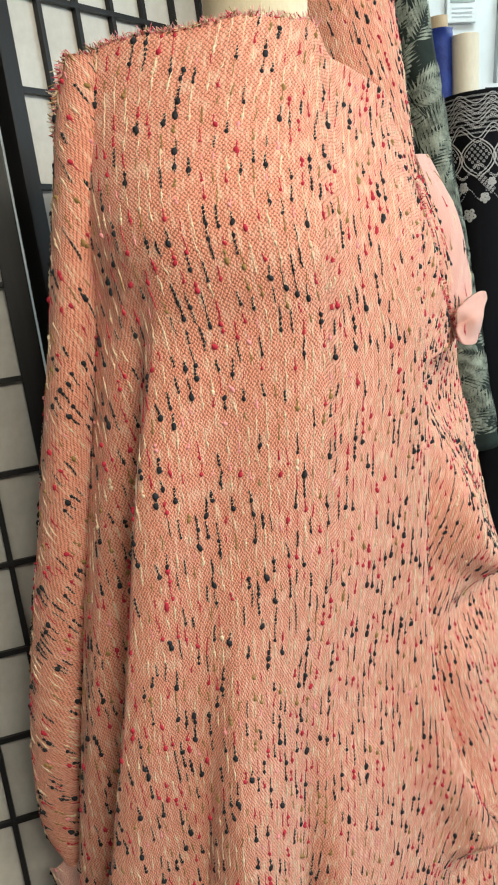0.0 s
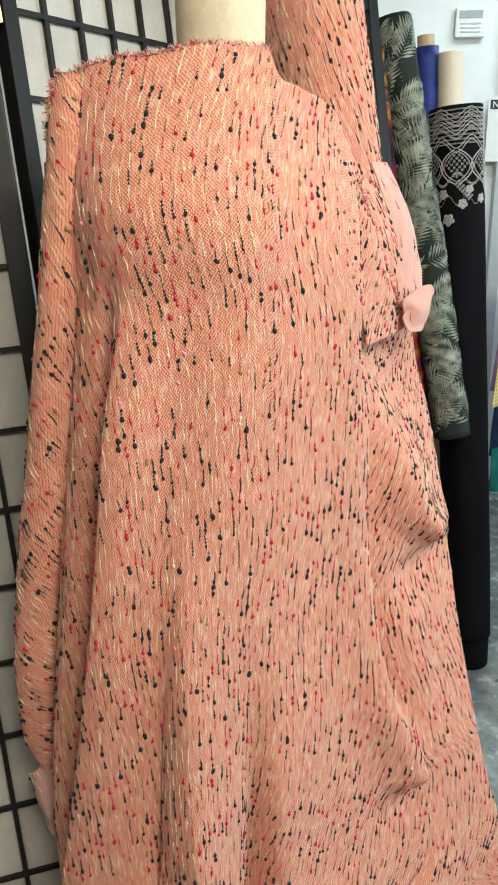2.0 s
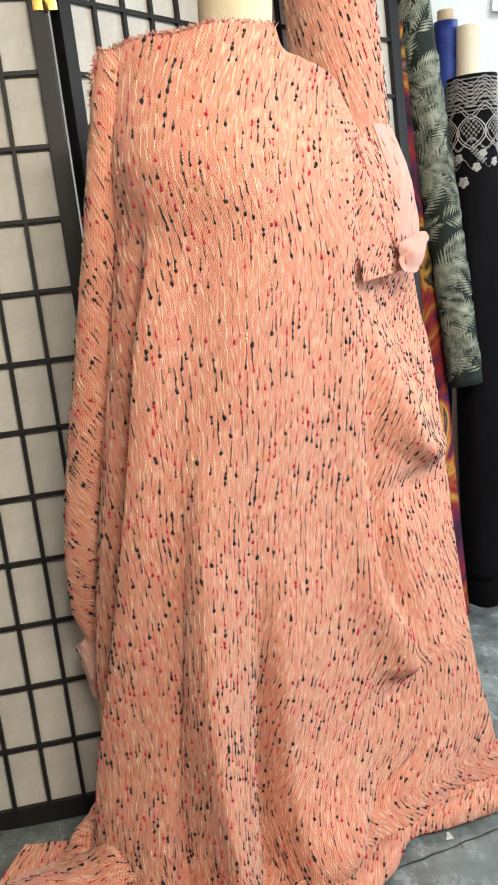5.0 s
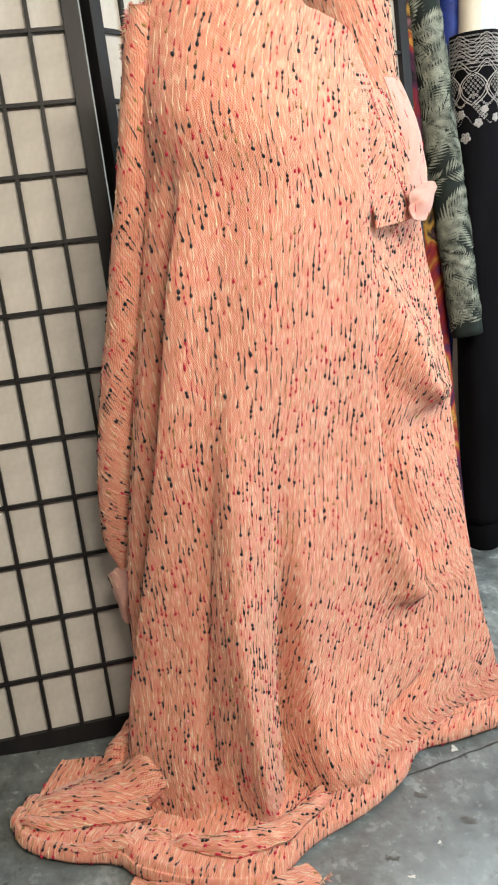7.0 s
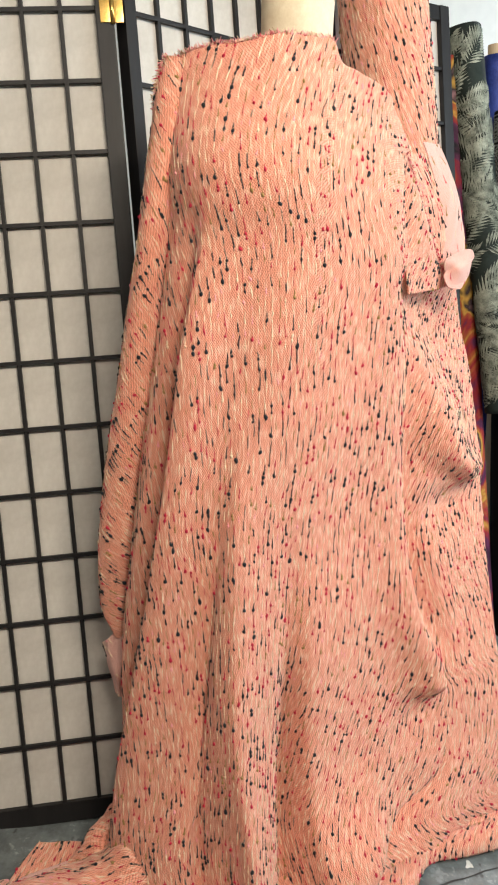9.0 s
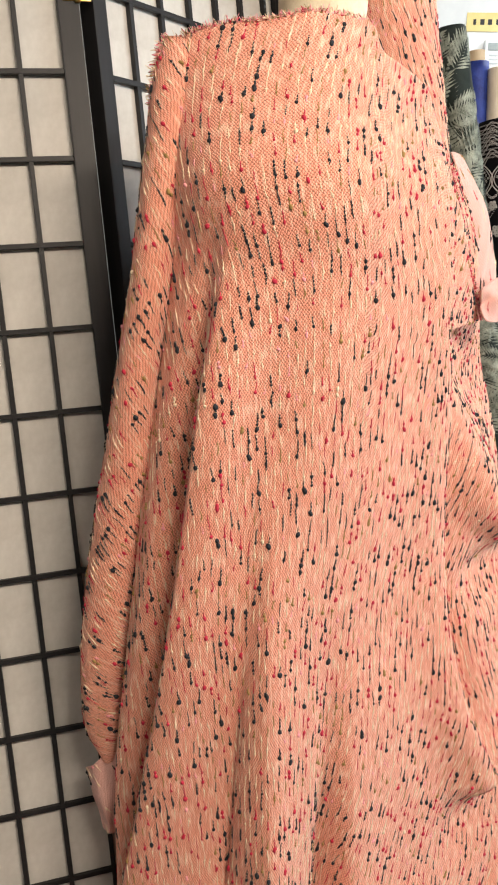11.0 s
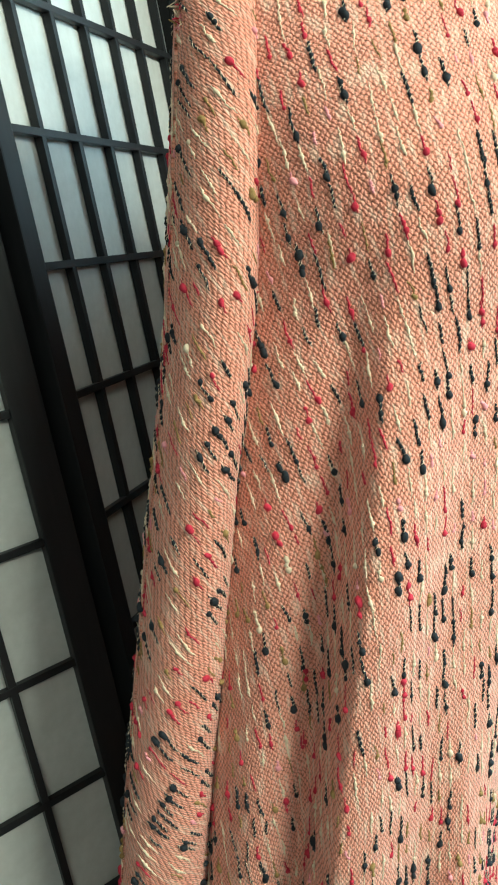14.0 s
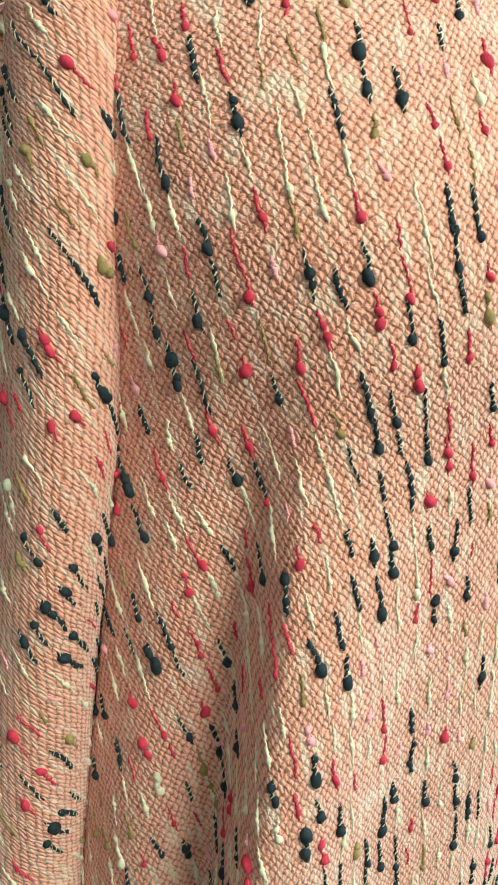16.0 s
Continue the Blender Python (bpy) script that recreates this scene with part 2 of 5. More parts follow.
def mesh_ob(name, verts, faces, material, parent=None, label="", smooth=True, uv=None):
    me = bpy.data.meshes.new(name)
    me.from_pydata(verts, [], faces)
    me.materials.append(material)
    if smooth:
        me.polygons.foreach_set("use_smooth", [True] * len(me.polygons))
    if uv is not None:
        layer = me.uv_layers.new(name="UVMap")
        idx = np.empty(len(me.loops), dtype=np.int32)
        me.loops.foreach_get("vertex_index", idx)
        uv = np.asarray(uv, dtype=np.float32)
        layer.data.foreach_set("uv", (uv if len(uv) == len(idx) else uv[idx]).ravel())
    me.update()
    ob = new(name, me)
    if parent:
        ob.parent = parent
    if label:
        ob["label"] = label
    return ob


def part(name, bm, material, parent, label="", smooth=False):
    me = bpy.data.meshes.new(name)
    bm.normal_update()
    bm.to_mesh(me)
    bm.free()
    me.materials.append(material)
    if smooth:
        me.polygons.foreach_set("use_smooth", [True] * len(me.polygons))
    ob = new(name, me)
    ob.parent = parent
    if label:
        ob["label"] = label
    return ob


def thing(name, label, category, at=None, group="", kind=""):
    ob = new(name)
    if at is not None:
        ob.matrix_world = at
    return tagged(ob, label, category, group, kind)


def box(sx, sy, sz, at=(0, 0, 0), bevel=0.0, bm=None):
    """A box of these sizes with its middle at the place given, with rounded edges."""
    own = bmesh.new()
    bmesh.ops.create_cube(own, size=1.0)
    bmesh.ops.scale(own, vec=(sx, sy, sz), verts=own.verts)
    if bevel:
        bmesh.ops.bevel(own, geom=own.edges[:], offset=bevel, segments=2, affect='EDGES', profile=0.7)
    bmesh.ops.translate(own, vec=at, verts=own.verts)
    if bm is None:
        return own
    me = bpy.data.meshes.new("tmp")
    own.to_mesh(me)
    own.free()
    bm.from_mesh(me)
    bpy.data.meshes.remove(me)
    return bm


def lathe(profile, seg=40, cx=0, cy=0, sx=1.0, sy=1.0, caps=True):
    bm = bmesh.new()
    rings = []
    for z, r in profile:
        rings.append([bm.verts.new((cx + sx * r * math.cos(2 * math.pi * k / seg), cy + sy * r * math.sin(2 * math.pi * k / seg), z)) for k in range(seg)])
    for a, b in zip(rings, rings[1:]):
        for k in range(seg):
            bm.faces.new((a[k], a[(k + 1) % seg], b[(k + 1) % seg], b[k]))
    if caps:
        bm.faces.new(list(reversed(rings[0])))
        bm.faces.new(rings[-1])
    return bm


def curve_through(x, knots):
    """Smooth curve (Catmull-Rom) through (x, value) knots in rising order of x; flat outside."""
    k = sorted(knots)
    xs, vs = np.array([a for a, _ in k], float), np.array([b for _, b in k], float)
    d = np.gradient(vs, xs) if len(xs) > 1 else np.zeros(1)
    x = np.clip(np.asarray(x, float), xs[0], xs[-1])
    i = np.clip(np.searchsorted(xs, x, side="right") - 1, 0, len(xs) - 2)
    h = xs[i + 1] - xs[i]
    q = (x - xs[i]) / h
    return ((2 * q**3 - 3 * q**2 + 1) * vs[i] + (q**3 - 2 * q**2 + q) * h * d[i] + (-2 * q**3 + 3 * q**2) * vs[i + 1] + (q**3 - q**2) * h * d[i + 1])


def ripple(x, y, seed, scale):
    """Cheap smooth unevenness from a few crossing waves."""
    rng = np.random.RandomState(seed)
    out = 0
    for _ in range(7):
        a, b, c = rng.normal(0, scale), rng.normal(0, scale), rng.uniform(0, 6.28)
        out = out + np.sin(a * x + b * y + c)
    return out / 7


# ---- cloth ----
class Sheet:
    """A grid of cloth: points P[row, column], the grain G across the yarns and R along them, in metres."""

    def __init__(self, P, slant=None, around=0):
        self.P = P
        du = np.linalg.norm(np.diff(P, axis=1), axis=2)
        dv = np.linalg.norm(np.diff(P, axis=0), axis=2)
        U = np.concatenate([np.zeros((P.shape[0], 1)), np.cumsum(du, axis=1)], axis=1)
        U = U - U[:, around:around + 1]
        V = np.concatenate([np.zeros((1, P.shape[1])), np.cumsum(dv, axis=0)], axis=0)
        self.U, self.R = U, np.repeat(V.mean(axis=1)[:, None], P.shape[1], axis=1)
        self.G = U + (slant if slant is not None else 0)
        self.zones, self.zone = None, None
        a, b = np.gradient(P, axis=1), np.gradient(P, axis=0)
        n = np.cross(a, b)
        self.N = n / (np.linalg.norm(n, axis=2, keepdims=True) + 1e-9)

    def at(self, grid, i, j):
        nv, nu = self.P.shape[:2]
        i, j = np.clip(i, 0, nv - 1.001), np.clip(j, 0, nu - 1.001)
        a, b = i.astype(int), j.astype(int)
        fi, fj = i - a, j - b
        if grid.ndim == 3:
            fi, fj = fi[..., None], fj[..., None]
        return (grid[a, b] * (1 - fi) * (1 - fj) + grid[a + 1, b] * fi * (1 - fj) + grid[a, b + 1] * (1 - fi) * fj + grid[a + 1, b + 1] * fi * fj)

    def mesh(self, name, material, parent, label="", thick=0.0025, facing=1):
        nv, nu = self.P.shape[:2]
        top = self.P.reshape(-1, 3)
        low = (self.P - facing * self.N * thick).reshape(-1, 3)
        uv = np.stack([self.G.ravel(), self.R.ravel()], axis=1)
        k = np.arange((nv - 1) * (nu - 1))
        r, c = k // (nu - 1), k % (nu - 1)
        a = r * nu + c
        q = np.stack([a, a + 1, a + nu + 1, a + nu], axis=1)
        m = nv * nu
        rim = list(range(nu)) + [i * nu + nu - 1 for i in range(1, nv)] + [(nv - 1) * nu + j for j in range(nu - 2, -1, -1)] + [i * nu for i in range(nv - 2, 0, -1)]
        rim = np.array(rim)
        nxt = np.roll(rim, -1)
        faces = np.concatenate([q if facing > 0 else q[:, ::-1], (q[:, ::-1] if facing > 0 else q) + m, np.stack([rim, rim + m, nxt + m, nxt], axis=1)])
        uv2 = np.concatenate([uv, uv])[faces]
        if self.zones is not None:
            # every face takes the grain of one zone, so that the pattern breaks cleanly along a fold
            z = self.zone.ravel()[faces[:, 0] % m]
            uv2[..., 0] = np.stack([g.ravel() for g in self.zones])[z[:, None], faces % m]
        return mesh_ob(name, np.concatenate([top, low]).tolist(), faces.tolist(), material, parent, label, True, uv2.reshape(-1, 2))


YARN_SPACING, SLUB_DENSITY = 0.0122, 3700
slub_bits = {k: ([], []) for k in M_YARN}


def tubes(points, normals, radii, sides, colour, lumps=0.0):
    """Adds little tubes: points and normals [n, rings, 3], radii [n, rings]."""
    n, rings = radii.shape
    if n == 0:
        return
    tang = np.gradient(points, axis=1)
    tang /= np.linalg.norm(tang, axis=2, keepdims=True) + 1e-12
    side = np.cross(tang, normals)
    side /= np.linalg.norm(side, axis=2, keepdims=True) + 1e-12
    up = np.cross(side, tang)
    ang = np.arange(sides) * 2 * math.pi / sides
    uneven = 1 + lumps * np.random.RandomState(n + rings).uniform(-1, 1, (n, rings, sides, 1))
    v = points[:, :, None, :] + uneven * radii[:, :, None, None] * (np.cos(ang)[None, None, :, None] * side[:, :, None, :] + np.sin(ang)[None, None, :, None] * up[:, :, None, :])
    base = np.arange(n)[:, None, None] * rings * sides
    r = np.arange(rings - 1)[None, :, None] * sides
    s = np.arange(sides)[None, None, :]
    s2 = (s + 1) % sides
    f = np.stack([base + r + s, base + r + s2, base + r + sides + s2, base + r + sides + s], axis=3).reshape(-1, 4)
    slub_bits[colour][0].append(v.reshape(-1, 3))
    slub_bits[colour][1].append(f)


def slubs(sheet, density, seed, facing=1, keep=None):
    """Scatters the slub yarn's coloured streaks and knots along the grain of a sheet."""
    rng = np.random.RandomState(seed)
    P = sheet.P
    a = np.linalg.norm(np.cross(P[1:, :-1] - P[:-1, :-1], P[:-1, 1:] - P[:-1, :-1]), axis=2)
    count = int(a.sum() * density * 2.6)
    pick = rng.choice(a.size, count, p=a.ravel() / a.sum())
    i = pick // a.shape[1] + rng.rand(count)
    j = pick % a.shape[1] + rng.rand(count)
    if keep is not None:
        ok = keep(sheet.at(P, i, j))
        i, j = i[ok], j[ok]
    if sheet.zones is None:
        grain = lambda p, q, zn: sheet.at(sheet.G, p, q)
        zn = np.zeros(len(i), int)
    else:
        zn = sheet.zone[np.clip(np.round(i).astype(int), 0, P.shape[0] - 1), np.clip(np.round(j).astype(int), 0, P.shape[1] - 1)]
        grain = lambda p, q, zn: np.choose(zn, [sheet.at(k, p, q) for k in sheet.zones])
    g = grain(i, j, zn)
    gj = grain(i, j + 0.5, zn) - grain(i, j - 0.5, zn)
    want = np.round(g / YARN_SPACING) * YARN_SPACING + rng.normal(0, 0.0009, g.shape)
    typical = np.median(np.abs(gj))
    ok = (np.abs(gj) > 0.04 * typical) & (np.abs(gj) < 6 * typical)
    # one streak at most for each stretch of each yarn
    pitch = 1 / (density * YARN_SPACING)
    col = np.round(g / YARN_SPACING).astype(int)
    cell = np.floor(sheet.at(sheet.R, i, j) / pitch + 0.37 * col).astype(int)
    first = np.zeros(len(i), bool)
    first[np.unique(zn * 10**8 + col * 10**4 + cell, return_index=True)[1]] = True
    ok = ok & first
    i, j, zn, col, cell = i[ok], j[ok], zn[ok], col[ok], cell[ok]
    # the streaks of one yarn follow each other end to end
    want = col * YARN_SPACING + rng.normal(0, 0.0007, len(i))
    place = (cell - 0.37 * col + 0.5 + rng.uniform(-0.16, 0.16, len(i))) * pitch
    i = np.interp(place, sheet.R[:, 0], np.arange(P.shape[0]))
    for _ in range(3):
        g = grain(i, j, zn)
        gj = grain(i, j + 0.5, zn) - grain(i, j - 0.5, zn)
        gj = np.where(np.abs(gj) < 0.04 * typical, 0.04 * typical * np.where(gj < 0, -1, 1), gj)
        j = np.clip(j + np.clip((want - g) / gj, -8, 8), 0, P.shape[1] - 1.01)
    count = len(i)
    kind = rng.choice(5, count, p=(0.31, 0.22, 0.30, 0.13, 0.04))
    rings = 25
    length = np.choose(kind, [rng.uniform(.014, .028, count), rng.uniform(.009, .024, count), rng.uniform(.016, .030, count), rng.uniform(.009, .022, count), rng.uniform(.006, .012, count)])
    pi, pj = [None] * rings, [None] * rings
    mid = rings // 2
    pi[mid], pj[mid] = i, j
    for way in (1, -1):
        ci, cj = i.copy(), j.copy()
        for k in range(1, mid + 1):
            step = np.linalg.norm(sheet.at(P, ci + 0.5, cj) - sheet.at(P, ci - 0.5, cj), axis=1) + 1e-7
            gi = grain(ci + 0.5, cj, zn) - grain(ci - 0.5, cj, zn)
            gj = grain(ci, cj + 0.5, zn) - grain(ci, cj - 0.5, zn)
            sj = np.linalg.norm(sheet.at(P, ci, cj + 0.5) - sheet.at(P, ci, cj - 0.5), axis=1) + 1e-7
            gj = np.where(np.abs(gj) < 0.03 * typical, 0.03 * typical, gj)
            ratio = np.clip(-gi / gj, -3 * step / sj, 3 * step / sj)
            full = np.sqrt(step**2 + (ratio * sj)**2)
            di = way * length / (rings - 1) / full
            ci, cj = ci + di, cj + ratio * di
            pi[mid + way * k], pj[mid + way * k] = ci, cj
    pi, pj = np.stack(pi, axis=1), np.stack(pj, axis=1)
    pts, nor = sheet.at(P, pi, pj), sheet.at(sheet.N, pi, pj) * facing
    nor = nor / (np.linalg.norm(nor, axis=2, keepdims=True) + 1e-9)
    wob = np.cumsum(rng.normal(0, 0.00026, pi.shape), axis=1) + 0.0003 * np.sin(np.arange(rings)[None, :] * 1.9 + rng.uniform(0, 6, (count, 1)))
    across = np.cross(np.gradient(pts, axis=1), nor)
    across /= np.linalg.norm(across, axis=2, keepdims=True) + 1e-12
    pts = pts + across * wob[..., None]
    q = np.linspace(-1, 1, rings)[None, :]
    taper = np.clip(1 - np.abs(q)**7, 0.05, 1)
    beads = 0.50 + 0.55 * np.abs(np.sin(q * length[:, None] * 0.5 * math.pi / rng.uniform(0.0036, 0.0050, (count, 1)) + rng.uniform(0, 3, (count, 1)))) * rng.uniform(0.7, 1.2, (count, rings))
    for c, colour in enumerate(("black", "red", "cream", "olive", "pink")):
        s = kind == c
        m = int(s.sum())
        if not m:
            continue
        width = (0.00110, 0.00070, 0.00084, 0.00075, 0.0008)[c] * rng.uniform(0.75, 1.35, (m, 1))
        rad = width * taper * beads[s]
        if c == 2:
            centre = rng.uniform(-0.6, 0.6, (m, 1))
            rad = rad * (0.75 + 0.9 * np.exp(-((q - centre) / 0.25)**2))
        tubes(pts[s] + nor[s] * (rad * 0.25)[..., None], nor[s], rad, 5, colour, 0.16)
        # a fine pale strand twisted round the black yarn
        if c == 0:
            turn = np.arange(rings)[None, :] * 1.25 + rng.uniform(0, 6, (m, 1))
            fine = pts[s] + across[s] * (0.0009 * np.sin(turn))[..., None] + nor[s] * (0.0007 + 0.0006 * np.cos(turn))[..., None]
            tubes(fine, nor[s], 0.00030 * taper * rng.uniform(0.6, 1.25, (m, rings)), 4, "cream")
        # knots
        has = rng.rand(m) < (0.80, 0.75, 0.10, 0.60, 0.8)[c]
        for again in range(2):
            has2 = has & (rng.rand(m) < (1.0 if again == 0 else 0.22))
            kk = int(has2.sum())
            if not kk:
                continue
            at = rng.randint(2, 10, kk) if again == 0 else rng.randint(10, rings - 3, kk)
            w = np.where(s)[0][has2]
            centre = pts[w, at]
            n0 = nor[w, at]
            t0 = pts[w, at + 1] - pts[w, at - 1]
            t0 /= np.linalg.norm(t0, axis=1, keepdims=True) + 1e-12
            size = (0.0013 + 0.0014 * rng.rand(kk)**1.5) * (1.22, 1.08, 0.9, 1.0, 0.9)[c]
            stretch = rng.uniform(1.0, 1.6, kk)
            x = np.array([-1, -0.82, -0.4, 0.1, 0.55, 0.88, 1.0])
            kp = centre[:, None, :] + t0[:, None, :] * (size * stretch)[:, None, None] * x[None, :, None] + n0[:, None, :] * (size * 0.12)[:, None, None]
            kr = size[:, None] * np.sqrt(np.clip(1 - x**2, 0.002, 1))[None, :] * rng.uniform(0.85, 1.15, (kk, 7))
            tubes(kp, np.repeat(n0[:, None, :], 7, axis=1), kr, 7, colour, 0.13)


def fringe(start, out, count, seed, lo=0.005, hi=0.014, colours=("pink", "cream", "cream", "pink", "cream", "olive", "pink", "red")):
    """Short loose yarn ends along an edge: start and out give a place and a direction for q in 0..1."""
    rng = np.random.RandomState(seed)
    q = rng.rand(count)
    p, d = start(q), out(q)
    d = d + rng.normal(0, 0.55, p.shape)
    d /= np.linalg.norm(d, axis=1, keepdims=True)
    curl = rng.normal(0, 0.5, p.shape)
    length = rng.uniform(lo, hi, count)
    x = np.linspace(0, 1, 5)
    pts = p[:, None, :] + length[:, None, None] * (d[:, None, :] * x[None, :, None] + curl[:, None, :] * (x**2)[None, :, None] * 0.6)
    nor = np.cross(d, rng.normal(0, 1, p.shape))
    nor /= np.linalg.norm(nor, axis=1, keepdims=True) + 1e-9
    rad = rng.uniform(0.0005, 0.0011, (count, 1)) * np.linspace(1, 0.5, 5)[None, :]
    names = np.array(colours)[rng.randint(0, len(colours), count)]
    for c in set(colours):
        s = names == c
        tubes(pts[s], np.repeat(nor[s][:, None, :], 5, axis=1), rad[s], 4, c)


# each row: height, left end x and y, foremost x and y, right end x and y, how sharply the right side bends
SECTIONS = [
    (1.52, -0.190, 0.900, 0.000, 0.862, 0.200, 1.06, 1.25),
    (1.42, -0.185, 0.875, -0.030, 0.812, 0.200, 1.05, 2.00),
    (1.31, -0.180, 0.850, -0.045, 0.752, 0.240, 1.12, 2.70),
    (1.20, -0.174, 0.835, -0.035, 0.760, 0.305, 1.19, 2.40),
    (1.00, -0.196, 0.828, -0.045, 0.755, 0.372, 1.30, 2.05),
    (0.75, -0.225, 0.815, -0.060, 0.737, 0.415, 1.24, 1.50),
    (0.50, -0.246, 0.800, -0.075, 0.722, 0.452, 1.18, 1.40),
    (0.30, -0.257, 0.780, -0.085, 0.700, 0.490, 1.11, 1.15),
    (0.10, -0.268, 0.755, -0.100, 0.658, 0.545, 1.09, 1.10),
    (0.00, -0.275, 0.745, -0.090, 0.640, 0.575, 1.08, 1.15),
]


def section(column, z):
    return curve_through(z, [(row[0], row[column]) for row in SECTIONS])


def fold(x, z, line, height, left, right):
    """A ridge (or a furrow) that runs down the cloth: its line in x and its height by z, and its width to either side."""
    d = x - curve_through(z, line)
    return curve_through(z, height) * np.exp(-(d / np.where(d < 0, left, right))**2)


RIDGE_LEFT = [(1.26, -0.088), (1.145, -0.099), (0.99, -0.118), (0.853, -0.135), (0.709, -0.153), (0.45, -0.195), (0.18, -0.240), (0.0, -0.25)]
FURROW_LEFT = [(k, v - 0.026) for k, v in RIDGE_LEFT]
RIDGE_RIGHT = [(1.36, 0.180), (1.22, 0.183), (1.03, 0.206), (0.82, 0.217), (0.64, 0.238), (0.48, 0.277), (0.38, 0.318), (0.30, 0.335)]


def relief(x, z):
    h = fold(x, z, FURROW_LEFT, [(1.26, 0), (1.15, -0.006), (0.95, -0.015), (0.6, -0.018), (0.2, -0.006)], 0.012, 0.010)
    h = h + fold(x, z, [(k, v - 0.030) for k, v in FURROW_LEFT], [(1.25, 0), (1.0, 0.008), (0.6, 0.010), (0.3, 0.0)], 0.02, 0.016)
    h = h + fold(x, z, RIDGE_LEFT, [(1.29, 0), (1.22, 0.006), (1.145, 0.020), (1.06, 0.032), (0.85, 0.032), (0.7, 0.031), (0.4, 0.028), (0, 0.015)], 0.0135, 0.046)
    # two standing pleats at the front with deep furrows beside them
    h = h + fold(x, z, [(1.3, -0.04), (0.8, -0.052), (0.71, -0.064), (0.54, -0.078), (0.29, -0.082), (0.05, -0.066)], [(0.92, 0), (0.7, -0.010), (0.4, -0.026), (0.0, -0.030)], 0.026, 0.012)
    h = h + fold(x, z, [(1.3, -0.02), (0.78, -0.035), (0.56, -0.036), (0.32, -0.034), (0.12, -0.012), (0.0, 0.006)], [(0.95, 0), (0.7, 0.016), (0.45, 0.036), (0.28, 0.060), (0.1, 0.072), (0, 0.045)], 0.024, 0.046)
    h = h + fold(x, z, [(1.3, 0.05), (0.57, 0.054), (0.38, 0.060), (0.17, 0.066), (0.0, 0.08)], [(0.75, 0), (0.5, -0.016), (0.25, -0.042), (0.05, -0.046)], 0.017, 0.018)
    h = h + fold(x, z, [(1.3, 0.1), (0.5, 0.092), (0.25, 0.094), (0.05, 0.118)], [(0.7, 0), (0.45, 0.010), (0.2, 0.026), (0.08, 0.048), (0, 0.035)], 0.016, 0.070)
    h = h + fold(x, z, [(0.4, 0.21), (0.0, 0.19)], [(0.24, 0), (0.15, 0.030), (0.08, 0.072), (0, 0.045)], 0.07, 0.055)
    h = h + fold(x, z, RIDGE_RIGHT, [(1.42, 0), (1.33, 0.020), (1.2, 0.020), (1.0, 0.018), (0.7, 0.022), (0.48, 0.036), (0.40, 0.046), (0.350, 0.044), (0.310, 0.010), (0.28, 0.0)], 0.040, 0.017)
    h = h + fold(x, z, [(k, v + 0.040) for k, v in RIDGE_RIGHT], [(1.30, 0), (1.15, -0.014), (0.8, -0.030), (0.5, -0.036), (0.38, -0.012), (0.30, 0)], 0.020, 0.026)
    h = h + fold(x, z, [(1.16, 0.225), (1.0, 0.269), (0.89, 0.292), (0.80, 0.318), (0.74, 0.360)], [(1.2, 0), (1.08, 0.012), (0.9, 0.038), (0.80, 0.052), (0.755, 0.050), (0.715, 0.012), (0.68, 0.0)], 0.024, 0.045)
    h = h + fold(x, z, [(0.9, 0.345), (0.6, 0.345)], [(0.74, 0), (0.69, -0.024), (0.6, 0)], 0.05, 0.05)
    h = h + fold(x, z, [(0.4, 0.32), (0.2, 0.30)], [(0.36, 0), (0.30, -0.016), (0.2, 0)], 0.05, 0.06)
    # the right hem turns up in a slanting roll
    h = h + fold(x, z, [(0.2, 0.37), (0.13, 0.335), (0.09, 0.27), (0.05, 0.22), (0, 0.19)], [(0.22, 0), (0.15, -0.012), (0.09, -0.028), (0.03, -0.038)], 0.018, 0.014)
    # the cloth falls back under the shoulder flap
    h = h + fold(x, z, [(1.15, 0.255), (1.0, 0.30)], [(1.17, 0), (1.11, -0.034), (1.05, -0.046), (0.95, -0.020), (0.88, 0)], 0.045, 0.060)
    h = h + fold(x, z, [(0.26, 0.40), (0.10, 0.36), (0.0, 0.30)], [(0.22, 0), (0.10, 0.022), (0.03, 0.034), (0, 0.03)], 0.07, 0.10)
    return h


TOP_EDGE = [(-0.30, 1.40), (-0.20, 1.440), (-0.180, 1.474), (-0.162, 1.483), (-0.111, 1.494), (-0.045, 1.500), (-0.018, 1.507), (0.022, 1.511), (0.055, 1.512), (0.078, 1.509), (0.086, 1.490), (0.119, 1.470), (0.146, 1.461), (0.167, 1.450), (0.180, 1.438), (0.195, 1.405), (0.27, 1.33), (0.5, 1.30)]


